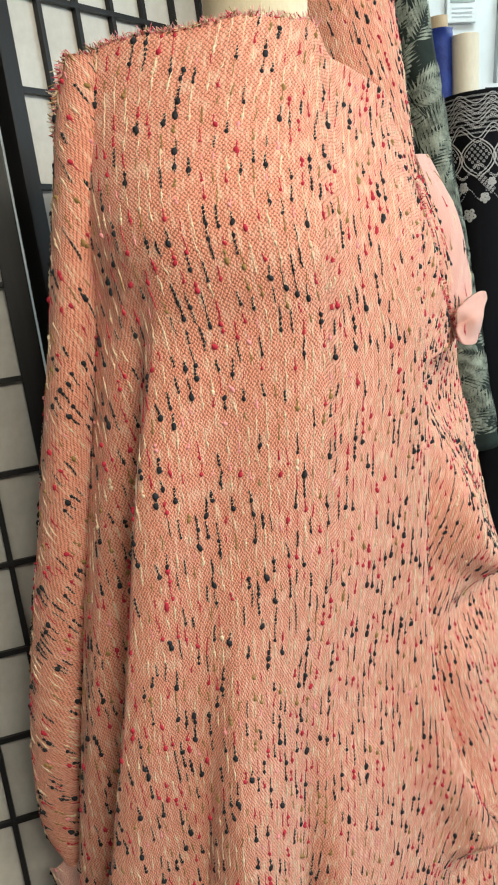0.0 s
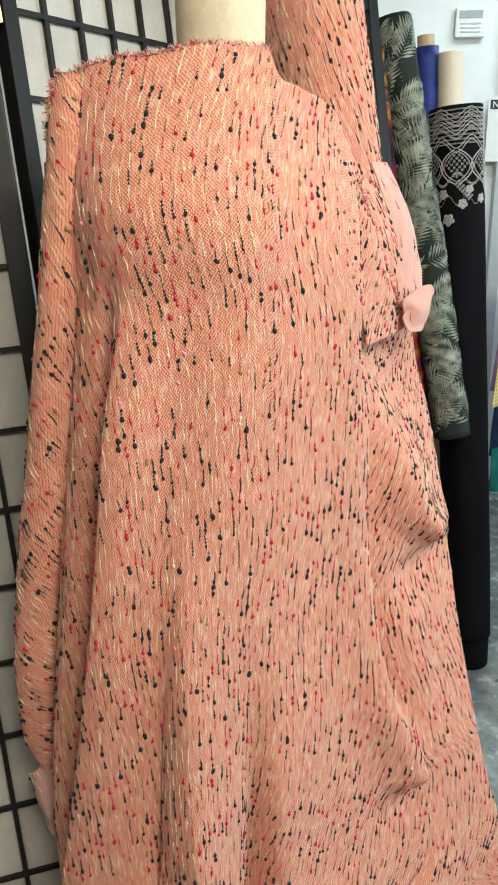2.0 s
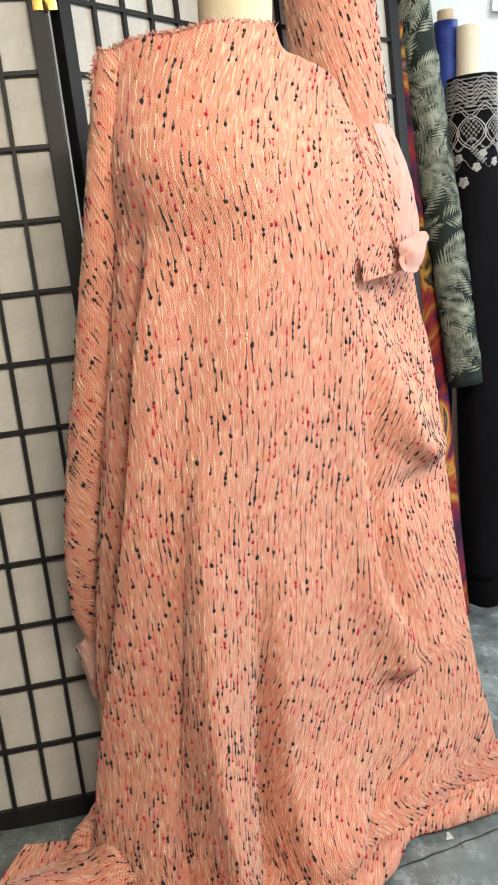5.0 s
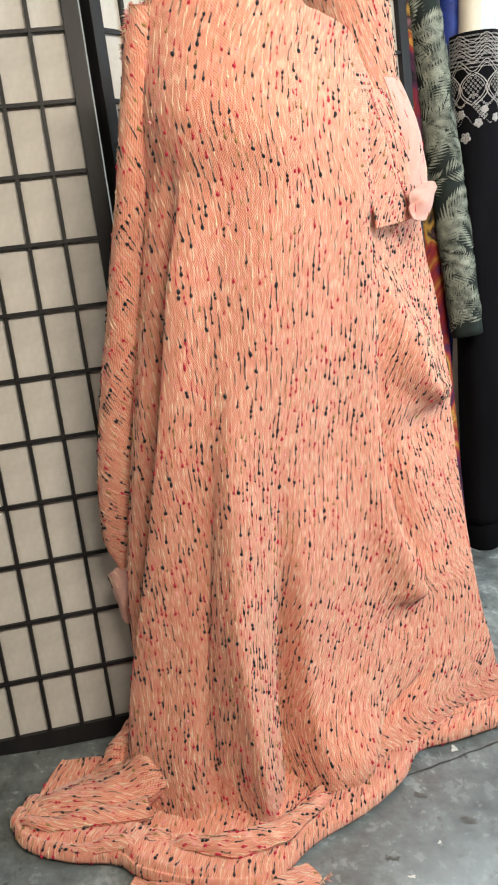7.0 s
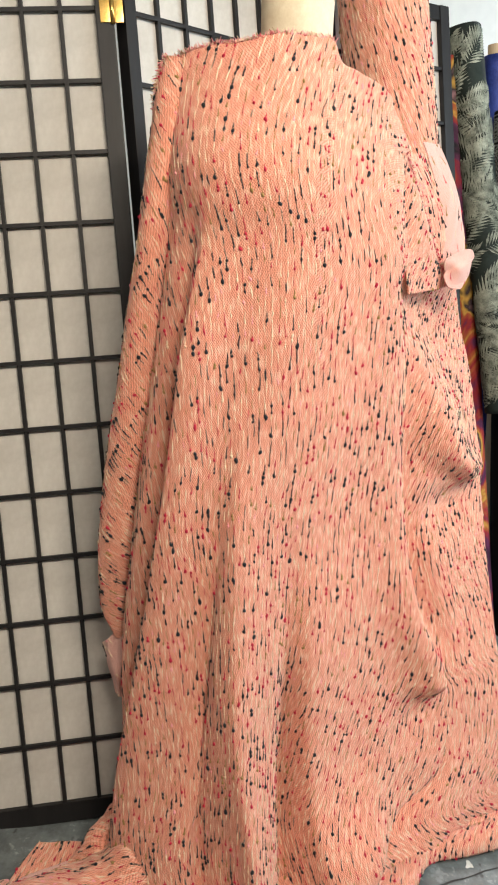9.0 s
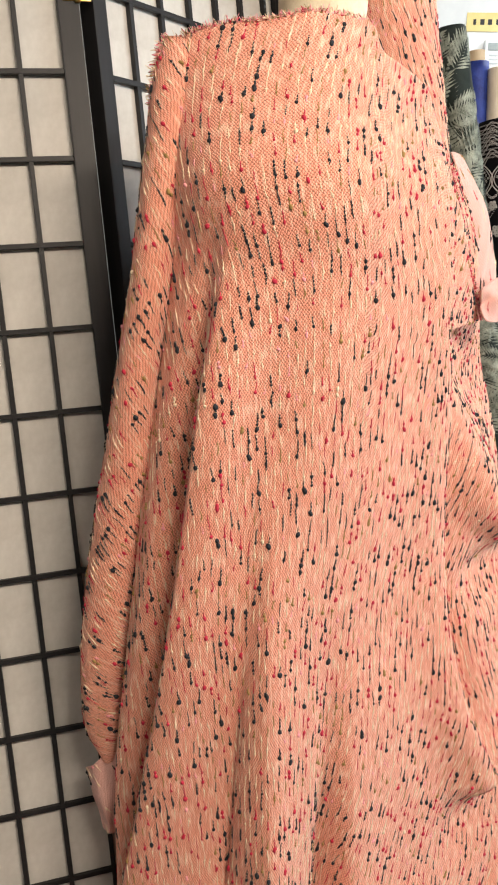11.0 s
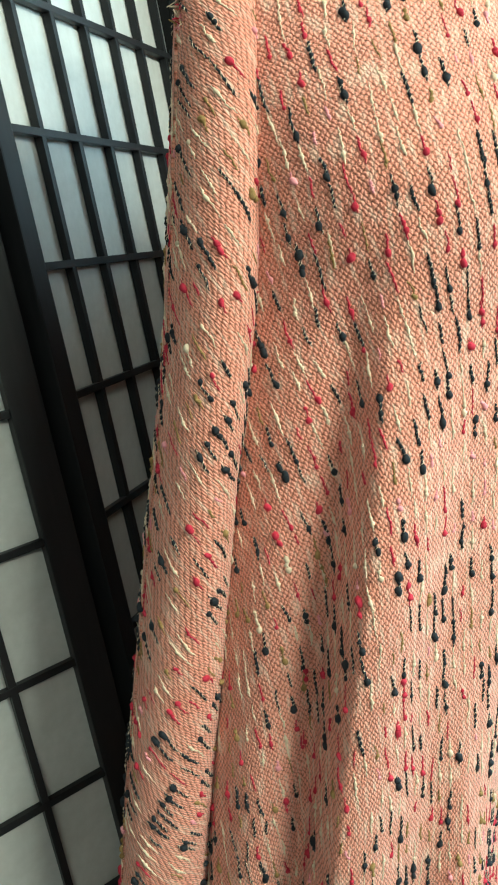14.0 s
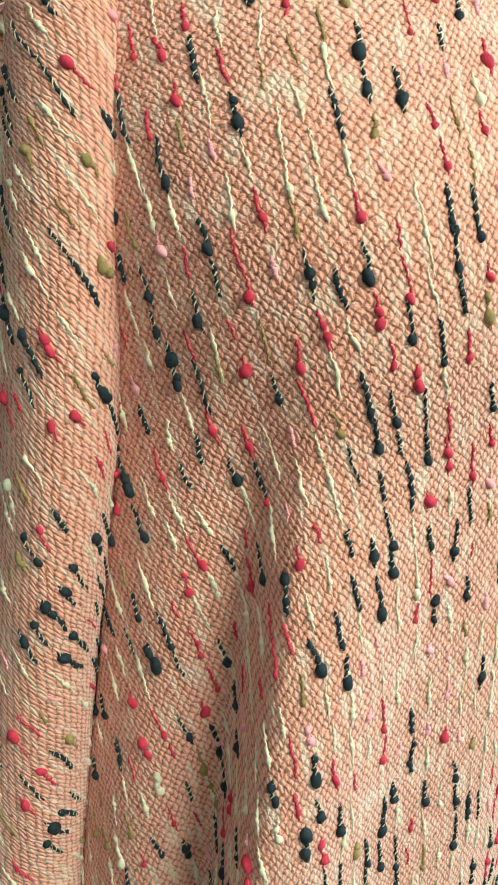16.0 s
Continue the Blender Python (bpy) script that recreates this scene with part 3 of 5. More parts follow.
def body_points(s, v):
    zz = 0.9 * np.ones_like(s)
    for _ in range(4):
        xl, xc, xr = section(1, zz), section(3, zz), section(5, zz)
        x = np.where(s < 0, xc + (xl - xc) * np.clip(-s, 0, 1), xc + (xr - xc) * np.clip(s, 0, 1))
        zt = curve_through(x, TOP_EDGE)
        zz = 0.012 + (zt - 0.012) * v
    xl, yl, xc, yf, xr, yr, p = [section(k, zz) for k in range(1, 8)]
    a = np.clip(np.abs(s), 0, 1)
    over = np.clip(np.abs(s) - 1, 0, 1)
    x = np.where(s < 0, xc + (xl - xc) * a, xc + (xr - xc) * a)
    y = np.where(s < 0, yf + (yl - yf) * a**2.6, yf + (yr - yf) * a**p)
    h = relief(x, zz) + 0.0016 * ripple(x, zz, 3, 26) + 0.0022 * ripple(x * 2.2, zz * 0.6, 5, 18)
    slope = np.where(s < 0, 2.6 * (yl - yf) * a**1.6 / (xl - xc), p * (yr - yf) * np.maximum(a, 1e-3)**(p - 1) / (xr - xc))
    slope = np.clip(slope, -1.6, 1.6)
    n = np.sqrt(1 + slope**2)
    x2 = x + h * slope / n - np.where(s < 0, -1, 1) * 0.25 * over**1.5
    y2 = y - h / n + over * 0.55
    return np.stack([x2, y2, zz], axis=-1)


cloth = thing("draped_fabric", "salmon pink slubby knit fabric with dark flecks on a dress form", "fabric", pose(0.05, 0.95, 0))
CLOTH_INV = cloth.matrix_world.inverted()


def under_cloth(ob):
    ob.parent = cloth
    ob.matrix_parent_inverse = CLOTH_INV
    return ob


COLS, ROWS_V = 330, 400
s_line = np.concatenate([np.linspace(-1.45, -1.0, 22)[:-1], np.linspace(-1, 1, COLS - 42), np.linspace(1, 1.5, 22)[1:]])
ss, vv = np.meshgrid(s_line, np.linspace(0, 1, ROWS_V))
BODY = body_points(ss, vv)
bx, bz = BODY[..., 0], BODY[..., 2]
left_zone = (bx < curve_through(bz, FURROW_LEFT) + 0.004) & (bz < 1.25)
right_zone = (bx > curve_through(bz, RIDGE_RIGHT) + 0.034) & (bz < 1.28)
fan = 0.06 + 0.80 * np.clip(0.06 - bx, 0, 0.24)
below = np.where(bz > 0.85, bz - 1.25, -0.40 + 0.35 * (bz - 0.85))
slants = [fan * below + 0.12 * (np.minimum(bz, 0.75) - 0.75), 0.22 * (bz - 1.25), curve_through(bz, [(0, -0.12), (0.4, 0.04), (0.68, 0.14), (0.8, 0.12), (1.1, 0.0), (1.28, -0.06)])]
body_zone = np.where(left_zone, 1, np.where(right_zone, 2, 0))
body_sheet = Sheet(BODY, np.choose(body_zone, slants), around=int(np.argmin(np.abs(s_line))))
body_sheet.zone, body_sheet.zones = body_zone, [body_sheet.U + k for k in slants]
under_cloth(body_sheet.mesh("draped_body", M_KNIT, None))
slubs(body_sheet, SLUB_DENSITY, 11, 1, keep=lambda p: p[:, 1] < 1.32)


def sweep(path, radius_x, radius_y, nu, nv, seed=1, start=0.0, turn=2 * math.pi, rough=0.0012):
    """A rolled fold of cloth along a path of (x, y, z) knots, with radii by way along it (0..1)."""
    q = np.linspace(0, 1, nv)
    k = np.linspace(0, 1, len(path))
    c = np.stack([curve_through(q, list(zip(k, [p[a] for p in path]))) for a in range(3)], axis=1)
    t = np.gradient(c, axis=0)
    t /= np.linalg.norm(t, axis=1, keepdims=True)
    up = np.array([0.0, -1.0, 0.0]) if abs(t[:, 2]).mean() > 0.5 else np.array([0.0, 0.0, 1.0])
    side = np.cross(t, up)
    side /= np.linalg.norm(side, axis=1, keepdims=True)
    up = np.cross(side, t)
    ang = start + np.linspace(0, turn, nu)
    rx, ry = curve_through(q, radius_x), curve_through(q, radius_y)
    A, Q = np.meshgrid(ang, q)
    lump = 1 + 0.07 * ripple(A * 0.9, Q * 9, seed, 1.0)
    P = c[:, None, :] + side[:, None, :] * (rx[:, None] * np.cos(A) * lump)[..., None] + up[:, None, :] * (ry[:, None] * np.sin(A) * lump)[..., None]
    return P + rough * np.stack([ripple(P[..., 0], P[..., 2], seed + 7 * k2, 60) for k2 in range(3)], axis=-1)


# the rolled fold that hangs from the left shoulder
roll = sweep([(-0.170, 0.872, 1.478), (-0.180, 0.860, 1.34), (-0.195, 0.852, 1.21), (-0.216, 0.848, 1.08), (-0.234, 0.846, 0.95), (-0.253, 0.842, 0.82), (-0.269, 0.838, 0.68), (-0.276, 0.838, 0.56), (-0.270, 0.838, 0.475)],
             [(0, 0.016), (0.05, 0.026), (0.12, 0.030), (0.3, 0.030), (0.6, 0.036), (0.85, 0.036), (0.94, 0.030), (1, 0.012)], [(0, 0.015), (0.1, 0.036), (0.6, 0.036), (1, 0.020)], 70, 220, 4)
roll_sheet = Sheet(roll, np.repeat(curve_through(roll[:, :1, 2].ravel(), [(0.45, -0.25), (0.6, 0.15), (0.8, 0.45), (1.1, 0.75), (1.5, 1.05)])[:, None], 70, axis=1), around=35)
roll_face = np.sign(((roll_sheet.N[110] * (roll[110] - roll[110].mean(axis=0))).sum(axis=1)).mean())
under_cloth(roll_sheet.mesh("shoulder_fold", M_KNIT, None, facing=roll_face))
slubs(roll_sheet, SLUB_DENSITY, 12, roll_face, keep=lambda p: p[:, 2] > 0.505)


def quad_patch(corners, nu, nv, bulge, seed=1, wave=0.004, rounded=False):
    """A cloth patch between four corners (low left, low right, top right, top left), bulging along its normal."""
    a, b, c, d = [np.array(k) for k in corners]
    u, v = np.meshgrid(np.linspace(0, 1, nu), np.linspace(0, 1, nv))
    if rounded:
        ku, kv = 2 * u - 1, 2 * v - 1
        u, v = 0.5 + 0.58 * ku * np.sqrt(1 - kv**2 / 2.6), 0.5 + 0.58 * kv * np.sqrt(1 - ku**2 / 2.6)
    u, v = u[..., None], v[..., None]
    P = a * (1 - u) * (1 - v) + b * u * (1 - v) + c * u * v + d * (1 - u) * v
    n = np.cross(b - a, d - a)
    n = n / np.linalg.norm(n)
    return P + n * (bulge * np.sin(math.pi * u) * np.sin(math.pi * np.clip(v, 0.08, 0.92)) + wave * ripple(u[..., 0] * 3, v[..., 0] * 3, seed, 2.5)[..., None])


# pale turned-back tip under the shoulder fold
tip = quad_patch([(-0.285, 0.838, 0.345), (-0.252, 0.835, 0.335), (-0.240, 0.822, 0.520), (-0.312, 0.842, 0.445)], 26, 34, 0.014, 3, 0.010)
tip_sheet = Sheet(tip, 0.5 * tip[..., 2])
under_cloth(tip_sheet.mesh("fold_tip", M_BACK, None, "pale wrong side of the knit"))
slubs(tip_sheet, 900, 17, 1)

# sleeve-like flap over the right shoulder, with its frayed selvedge
flap = quad_patch([(0.226, 1.004, 1.114), (0.308, 1.150, 1.122), (0.206, 0.992, 1.350), (0.186, 0.965, 1.352)], 40, 90, 0.014, 5, 0.002)
flap_sheet = Sheet(flap, np.repeat((-0.75 * flap[:, :1, 2]), 40, axis=1))
under_cloth(flap_sheet.mesh("shoulder_flap", M_KNIT, None))
slubs(flap_sheet, SLUB_DENSITY, 13, 1)
SELV = [(0.0, (0.206, 0.990, 1.350)), (0.25, (0.229, 1.026, 1.292)), (0.5, (0.254, 1.064, 1.236)), (0.75, (0.281, 1.106, 1.178)), (1.0, (0.309, 1.150, 1.120))]
selv = lambda q: np.stack([curve_through(q, [(k, p[a]) for k, p in SELV]) for a in range(3)], axis=1)
fringe(selv, lambda q: np.repeat(np.array([[0.5, -0.8, 0.1]]), len(q), axis=0), 520, 21, 0.003, 0.008, ("pink", "red", "pink", "cream", "red"))

# right side of the cloth seen behind the selvedge
lining = quad_patch([(0.300, 1.150, 1.130), (0.328, 1.180, 1.165), (0.262, 1.215, 1.375), (0.204, 1.010, 1.352)], 30, 80, 0.012, 19, 0.004)
lining_sheet = Sheet(lining, np.repeat(-0.3 * lining[:, :1, 2], 30, axis=1))
under_cloth(lining_sheet.mesh("flap_lining", M_KNIT, None))
slubs(lining_sheet, SLUB_DENSITY, 18, 1)

# wrong side of the cloth between the bolt and the flap, ending in a twisted corner
strip = quad_patch([(0.290, 1.128, 1.165), (0.338, 1.180, 1.188), (0.277, 1.240, 1.392), (0.240, 1.160, 1.388)], 34, 70, 0.016, 8, 0.004)
strip[..., 0] += 0.012 * np.sin(math.pi * np.linspace(0, 1, 70))[:, None]
strip_sheet = Sheet(strip, np.zeros((70, 34)))
under_cloth(strip_sheet.mesh("turned_back_strip", M_BACK, None, "pale pink wrong side of the knit"))
slubs(strip_sheet, 900, 15, 1)
corner = quad_patch([(0.302, 1.095, 1.122), (0.343, 1.140, 1.126), (0.350, 1.150, 1.196), (0.296, 1.100, 1.176)], 40, 40, 0.012, 9, 0.002, True)
cu, cv = np.meshgrid(np.linspace(0, 1, 40), np.linspace(0, 1, 40))
corner += np.array([-0.5, -0.8, 0.2]) * (0.009 * np.exp(-((cu + cv - 0.95) / 0.2)**2) - 0.007 * np.exp(-((cv - 0.62 - 0.2 * cu) / 0.12)**2) + 0.003 * ripple(cu * 4, cv * 4, 3, 2.0))[..., None]
corner_sheet = Sheet(corner)
under_cloth(corner_sheet.mesh("turned_back_corner", M_BACK, None, "pale pink twisted corner"))
slubs(corner_sheet, 500, 16, 1)

# cloth on the floor


def floor_fold(name, path, rx, ry, seed, slope, nu=44, nv=150):
    P = sweep(path, rx, ry, nu, nv, seed, rough=0.002)
    P[..., 2] += 0.007 * ripple(P[..., 0] * 1.0, P[..., 1] * 1.0, seed + 3, 55) - 0.016 * np.abs(ripple(P[..., 0] + 0.6 * P[..., 1], P[..., 1] * 1.6, seed + 9, 34)) + 0.005
    P[..., 0] += 0.005 * ripple(P[..., 1], P[..., 2], seed + 5, 70)
    P[..., 2] = np.maximum(P[..., 2], 0.003 + 0.0005 * (seed % 3))
    sh = Sheet(P, slope * P[..., 0] + 0.4 * P[..., 1], around=nu // 2)
    face = np.sign(((sh.N[nv // 2] * (P[nv // 2] - P[nv // 2].mean(axis=0))).sum(axis=1)).mean())
    under_cloth(sh.mesh(name, M_KNIT, None, facing=face))
    slubs(sh, SLUB_DENSITY, 30 + seed, face, keep=lambda p: p[:, 2] > 0.006)




def along(q, knots, k):
    return curve_through(q, list(zip(np.linspace(0, 1, len(knots)), [p[k] for p in knots])))


HEM_OUTER = [(-0.478, 0.600), (-0.430, 0.552), (-0.340, 0.530), (-0.245, 0.530), (-0.190, 0.505), (-0.080, 0.492), (0.040, 0.512), (0.124, 0.608), (0.223, 0.690), (0.305, 0.785), (0.345, 0.868), (0.430, 0.905), (0.530, 0.955), (0.640, 1.010)]
HEM_INNER = [(-0.430, 0.725), (-0.380, 0.735), (-0.320, 0.735), (-0.260, 0.725), (-0.190, 0.695), (-0.070, 0.665), (0.035, 0.700), (0.115, 0.785), (0.190, 0.865), (0.270, 0.950), (0.345, 1.010), (0.440, 1.065), (0.530, 1.105), (0.620, 1.145)]
hq, hv = np.meshgrid(np.linspace(0, 1, 420), np.linspace(0, 1, 90))
ox, oy, ix, iy = along(hq, HEM_OUTER, 0), along(hq, HEM_OUTER, 1), along(hq, HEM_INNER, 0), along(hq, HEM_INNER, 1) + 0.045
turn_in = hv**1.15
lump = 1 + 0.45 * ripple(hq * 14, hq * 0, 4, 1.6)
crease = 0.50 + 0.07 * ripple(hq * 9, hq * 0 + 2, 8, 1.5)
roll_h = 0.040 * lump * np.sqrt(np.clip(1 - ((hv - crease * 0.52) / (crease * 0.54))**2, 0, 1))
rise_h = 0.030 * np.clip((hv - crease) / (1 - crease), 0, 1)**0.75 * (1 + 0.3 * ripple(hq * 11, hv, 9, 2.0))
small = 0.006 * ripple(hq * 26, hv * 2.2, 6, 1.5) * np.sin(math.pi * np.clip(hv, 0, 1)) + 0.004 * ripple(hq * 60, hv * 3, 7, 1.0) * np.sin(math.pi * hv)
for k, (c0, w0) in enumerate(((0.14, 0.030), (0.33, 0.035), (0.46, 0.030))):
    small = small - 0.010 * np.exp(-((hv - c0 - 0.07 * ripple(hq * 10, hq * 0 + k, 20 + k, 1.8)) / w0)**2) * np.clip(0.5 + 1.5 * ripple(hq * 12, hq * 0, 30 + k, 1.5), 0, 1)
second = -0.012 * np.exp(-((hv - 0.24 - 0.08 * ripple(hq * 8, hq * 0, 12, 2.0)) / 0.05)**2) * np.clip(ripple(hq * 7, hq * 0, 13, 1.7) * 3, 0, 1)
hz = 0.003 + np.maximum(roll_h + rise_h + small + second, 0)
bulge_out = 0.010 * np.sin(math.pi * np.clip(hv / 0.35, 0, 1)) * lump
dxy = np.stack([ox - ix, oy - iy], axis=-1)
dxy /= np.linalg.norm(dxy, axis=-1, keepdims=True)
hem = np.stack([ox + (ix - ox) * turn_in + bulge_out * dxy[..., 0], oy + (iy - oy) * turn_in + bulge_out * dxy[..., 1], hz], axis=-1)
hem_sheet = Sheet(hem, 0.25 * hv * 0.14)
under_cloth(hem_sheet.mesh("hem_on_the_floor", M_KNIT, None, "rumpled hem lying on the floor"))
slubs(hem_sheet, SLUB_DENSITY, 41, 1)
floor_fold("under_hem", [(-0.21, 0.500, 0.006), (-0.10, 0.470, 0.008), (0.0, 0.465, 0.008), (0.07, 0.500, 0.008), (0.12, 0.555, 0.006)],
           [(0, 0.02), (0.4, 0.045), (0.8, 0.045), (1, 0.02)], [(0, 0.010), (0.5, 0.013), (1, 0.010)], 2, 0.3, nv=90)
floor_fold("left_train_ridge", [(-0.470, 0.625, 0.014), (-0.40, 0.645, 0.024), (-0.32, 0.665, 0.034), (-0.25, 0.690, 0.050), (-0.20, 0.720, 0.080)],
           [(0, 0.020), (0.4, 0.050), (1, 0.060)], [(0, 0.012), (0.4, 0.026), (1, 0.060)], 5, 0.6, nv=110)
floor_fold("left_train_rise", [(-0.345, 0.735, 0.012), (-0.305, 0.745, 0.036), (-0.270, 0.760, 0.075), (-0.240, 0.775, 0.125), (-0.225, 0.790, 0.165)],
           [(0, 0.020), (0.5, 0.042), (1, 0.030)], [(0, 0.012), (0.5, 0.030), (1, 0.030)], 6, 0.9, nv=90)
floor_fold("train_crease", [(-0.462, 0.600, 0.026), (-0.40, 0.590, 0.040), (-0.33, 0.600, 0.046), (-0.26, 0.612, 0.048), (-0.20, 0.630, 0.052)],
           [(0, 0.006), (0.4, 0.017), (1, 0.020)], [(0, 0.006), (0.4, 0.016), (1, 0.022)], 7, 0.6, 26, 90)
floor_fold("train_crease", [(-0.36, 0.545, 0.020), (-0.29, 0.548, 0.034), (-0.22, 0.560, 0.040), (-0.15, 0.580, 0.040)],
           [(0, 0.006), (0.4, 0.015), (1, 0.018)], [(0, 0.006), (0.4, 0.014), (1, 0.016)], 8, 0.6, 26, 80)
floor_fold("hem_crease", [(-0.17, 0.560, 0.034), (-0.10, 0.560, 0.044), (-0.03, 0.558, 0.046), (0.04, 0.590, 0.046), (0.10, 0.645, 0.044), (0.15, 0.700, 0.040)],
           [(0, 0.008), (0.3, 0.020), (0.7, 0.022), (1, 0.008)], [(0, 0.008), (0.3, 0.018), (0.7, 0.020), (1, 0.008)], 9, 0.2, 26, 110)
floor_fold("hem_crease", [(0.085, 0.690, 0.012), (0.150, 0.735, 0.030), (0.205, 0.800, 0.040), (0.250, 0.870, 0.050), (0.300, 0.925, 0.060)],
           [(0, 0.006), (0.4, 0.018), (1, 0.012)], [(0, 0.006), (0.4, 0.018), (1, 0.012)], 10, 0.1, 26, 90)
flap_back = quad_patch([(-0.475, 0.655, 0.012), (-0.285, 0.700, 0.030), (-0.325, 0.785, 0.018), (-0.425, 0.712, 0.008)], 40, 26, 0.010, 6, 0.004)
under_cloth(Sheet(flap_back).mesh("train_corner", M_BACK, None, "brownish wrong side of the knit on the floor", facing=1))

# frayed neck and shoulder edges, and the ragged hem
top_row = BODY[-1]
front = (s_line > -1.02) & (s_line < 0.42)
edge_line = top_row[front]


def along_edge(q):
    k = q * (len(edge_line) - 1.001)
    a = k.astype(int)
    f = (k - a)[:, None]
    return edge_line[a] * (1 - f) + edge_line[a + 1] * f - np.array([0, 0, 0.002])


fringe(along_edge, lambda q: np.repeat(np.array([[-0.1, -0.25, 0.8]]), len(q), axis=0), 700, 22, 0.003, 0.008)
SHOULDER = [(0.0, (-0.180, 0.868, 1.482)), (0.5, (-0.193, 0.864, 1.448)), (1.0, (-0.201, 0.862, 1.398))]
fringe(lambda q: np.stack([curve_through(q, [(k, p[a]) for k, p in SHOULDER]) for a in range(3)], axis=1), lambda q: np.repeat(np.array([[-0.9, -0.3, 0.1]]), len(q), axis=0), 320, 23, 0.003, 0.009)
HEM = [(0.0, (0.02, 0.428, 0.006)), (0.5, (0.09, 0.480, 0.006)), (1.0, (0.150, 0.550, 0.006))]
fringe(lambda q: np.stack([curve_through(q, [(k, p[a]) for k, p in HEM]) for a in range(3)], axis=1), lambda q: np.repeat(np.array([[0.6, -0.6, 0.1]]), len(q), axis=0), 140, 24, 0.004, 0.012)
fringe(lambda q: np.stack([-0.425 + 0.10 * q, 0.712 + 0.073 * q, 0.012 + 0.008 * q], axis=1), lambda q: np.repeat(np.array([[-0.4, 0.7, 0.3]]), len(q), axis=0), 90, 25, 0.003, 0.009)

# ---- bolt of the same cloth behind the form ----


def cloth_roll(name, label, category, top, foot, radius, material, core=None, core_r=0.02, core_out=0.03, folds=0.004, seg=64, seed=1, core_label=""):
    """A bolt of cloth on a tube, leaning from foot to top; its surface has lengthwise folds and a spiral edge at the top."""
    top, foot = Vector(top), Vector(foot)
    length = (top - foot).length
    axis = (top - foot).to_track_quat("Z", "Y").to_matrix().to_4x4()
    ob = thing(name, label, category, Matrix.Translation(foot) @ axis)
    nv = 60
    a, q = np.meshgrid(np.linspace(0, 2 * math.pi, seg, endpoint=False), np.linspace(0, 1, nv))
    r = radius * (1 + folds / radius * (0.6 * ripple(np.cos(a) * 2.2, np.sin(a) * 2.2 + q * 0.7, seed, 2.0) + 0.5 * ripple(a * 0 + np.cos(a), q * 4 + np.sin(a), seed + 1, 3.0)))
    P = np.stack([r * np.cos(a), r * np.sin(a), q * length], axis=-1)
    inner = P[-1] * np.array([0.55, 0.55, 1]) - np.array([0, 0, 0.012])
    low = P[0] * np.array([0.6, 0.6, 1])
    verts = np.concatenate([low, P.reshape(-1, 3), inner]).tolist()
    faces = []
    for i in range(nv + 1):
        for k in range(seg):
            k2 = (k + 1) % seg
            faces.append((i * seg + k, i * seg + k2, (i + 1) * seg + k2, (i + 1) * seg + k))
    faces.append([(nv + 1) * seg + k for k in range(seg)])
    faces.append([k for k in reversed(range(seg))])
    mesh_ob("rolled_cloth", verts, faces, material, ob)
    if core is not None:
        part("tube", lathe([(0.0, core_r), (length + core_out, core_r), (length + core_out, core_r * 0.86), (length - 0.1, core_r * 0.86)], 32), core, ob, core_label, True)
    return ob, P


def world_grid(ob, P):
    m = np.array(ob.matrix_world)
    return P @ m[:3, :3].T + m[:3, 3]


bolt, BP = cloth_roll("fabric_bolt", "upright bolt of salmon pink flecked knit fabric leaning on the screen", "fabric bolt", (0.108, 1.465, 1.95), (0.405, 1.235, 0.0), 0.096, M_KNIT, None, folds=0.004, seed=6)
bolt_me = bolt.children[0].data
bpy.context.view_layer.update()
bolt_sheet = Sheet(world_grid(bolt, np.concatenate([BP, BP[:, :1]], axis=1)), np.zeros((60, 65)))
bolt_sheet.G = bolt_sheet.G + 0.22 * bolt_sheet.R
layer = bolt_me.uv_layers.new(name="UVMap")
idx = np.empty(len(bolt_me.loops), dtype=np.int32)
bolt_me.loops.foreach_get("vertex_index", idx)
guv = np.zeros((len(bolt_me.vertices), 2), dtype=np.float32)
guv[64:64 + 60 * 64, 0] = bolt_sheet.G[:, :64].ravel()
guv[64:64 + 60 * 64, 1] = bolt_sheet.R[:, :64].ravel()
layer.data.foreach_set("uv", guv[idx].ravel())
kept = {k: (v[0], v[1]) for k, v in slub_bits.items()}


def flush_slubs(parent, under):
    for colour, (vs, fs) in slub_bits.items():
        if not vs:
            continue
        off, faces = 0, []
        for v, f in zip(vs, fs):
            faces.append(f + off)
            off += len(v)
        ob = mesh_ob(colour + "_slub_yarn", np.concatenate(vs).tolist(), np.concatenate(faces).tolist(), M_YARN[colour])
        ob.parent = parent
        ob.matrix_parent_inverse = parent.matrix_world.inverted()
        tagged(ob, colour + " slub yarn streaks and knots", kind="stuff")
        slub_bits[colour] = ([], [])


flush_slubs(cloth, True)
slubs(bolt_sheet, SLUB_DENSITY, 14, 1, keep=lambda p: (p[:, 1] < 1.42) & (p[:, 2] > 0.9))
flush_slubs(bolt, True)

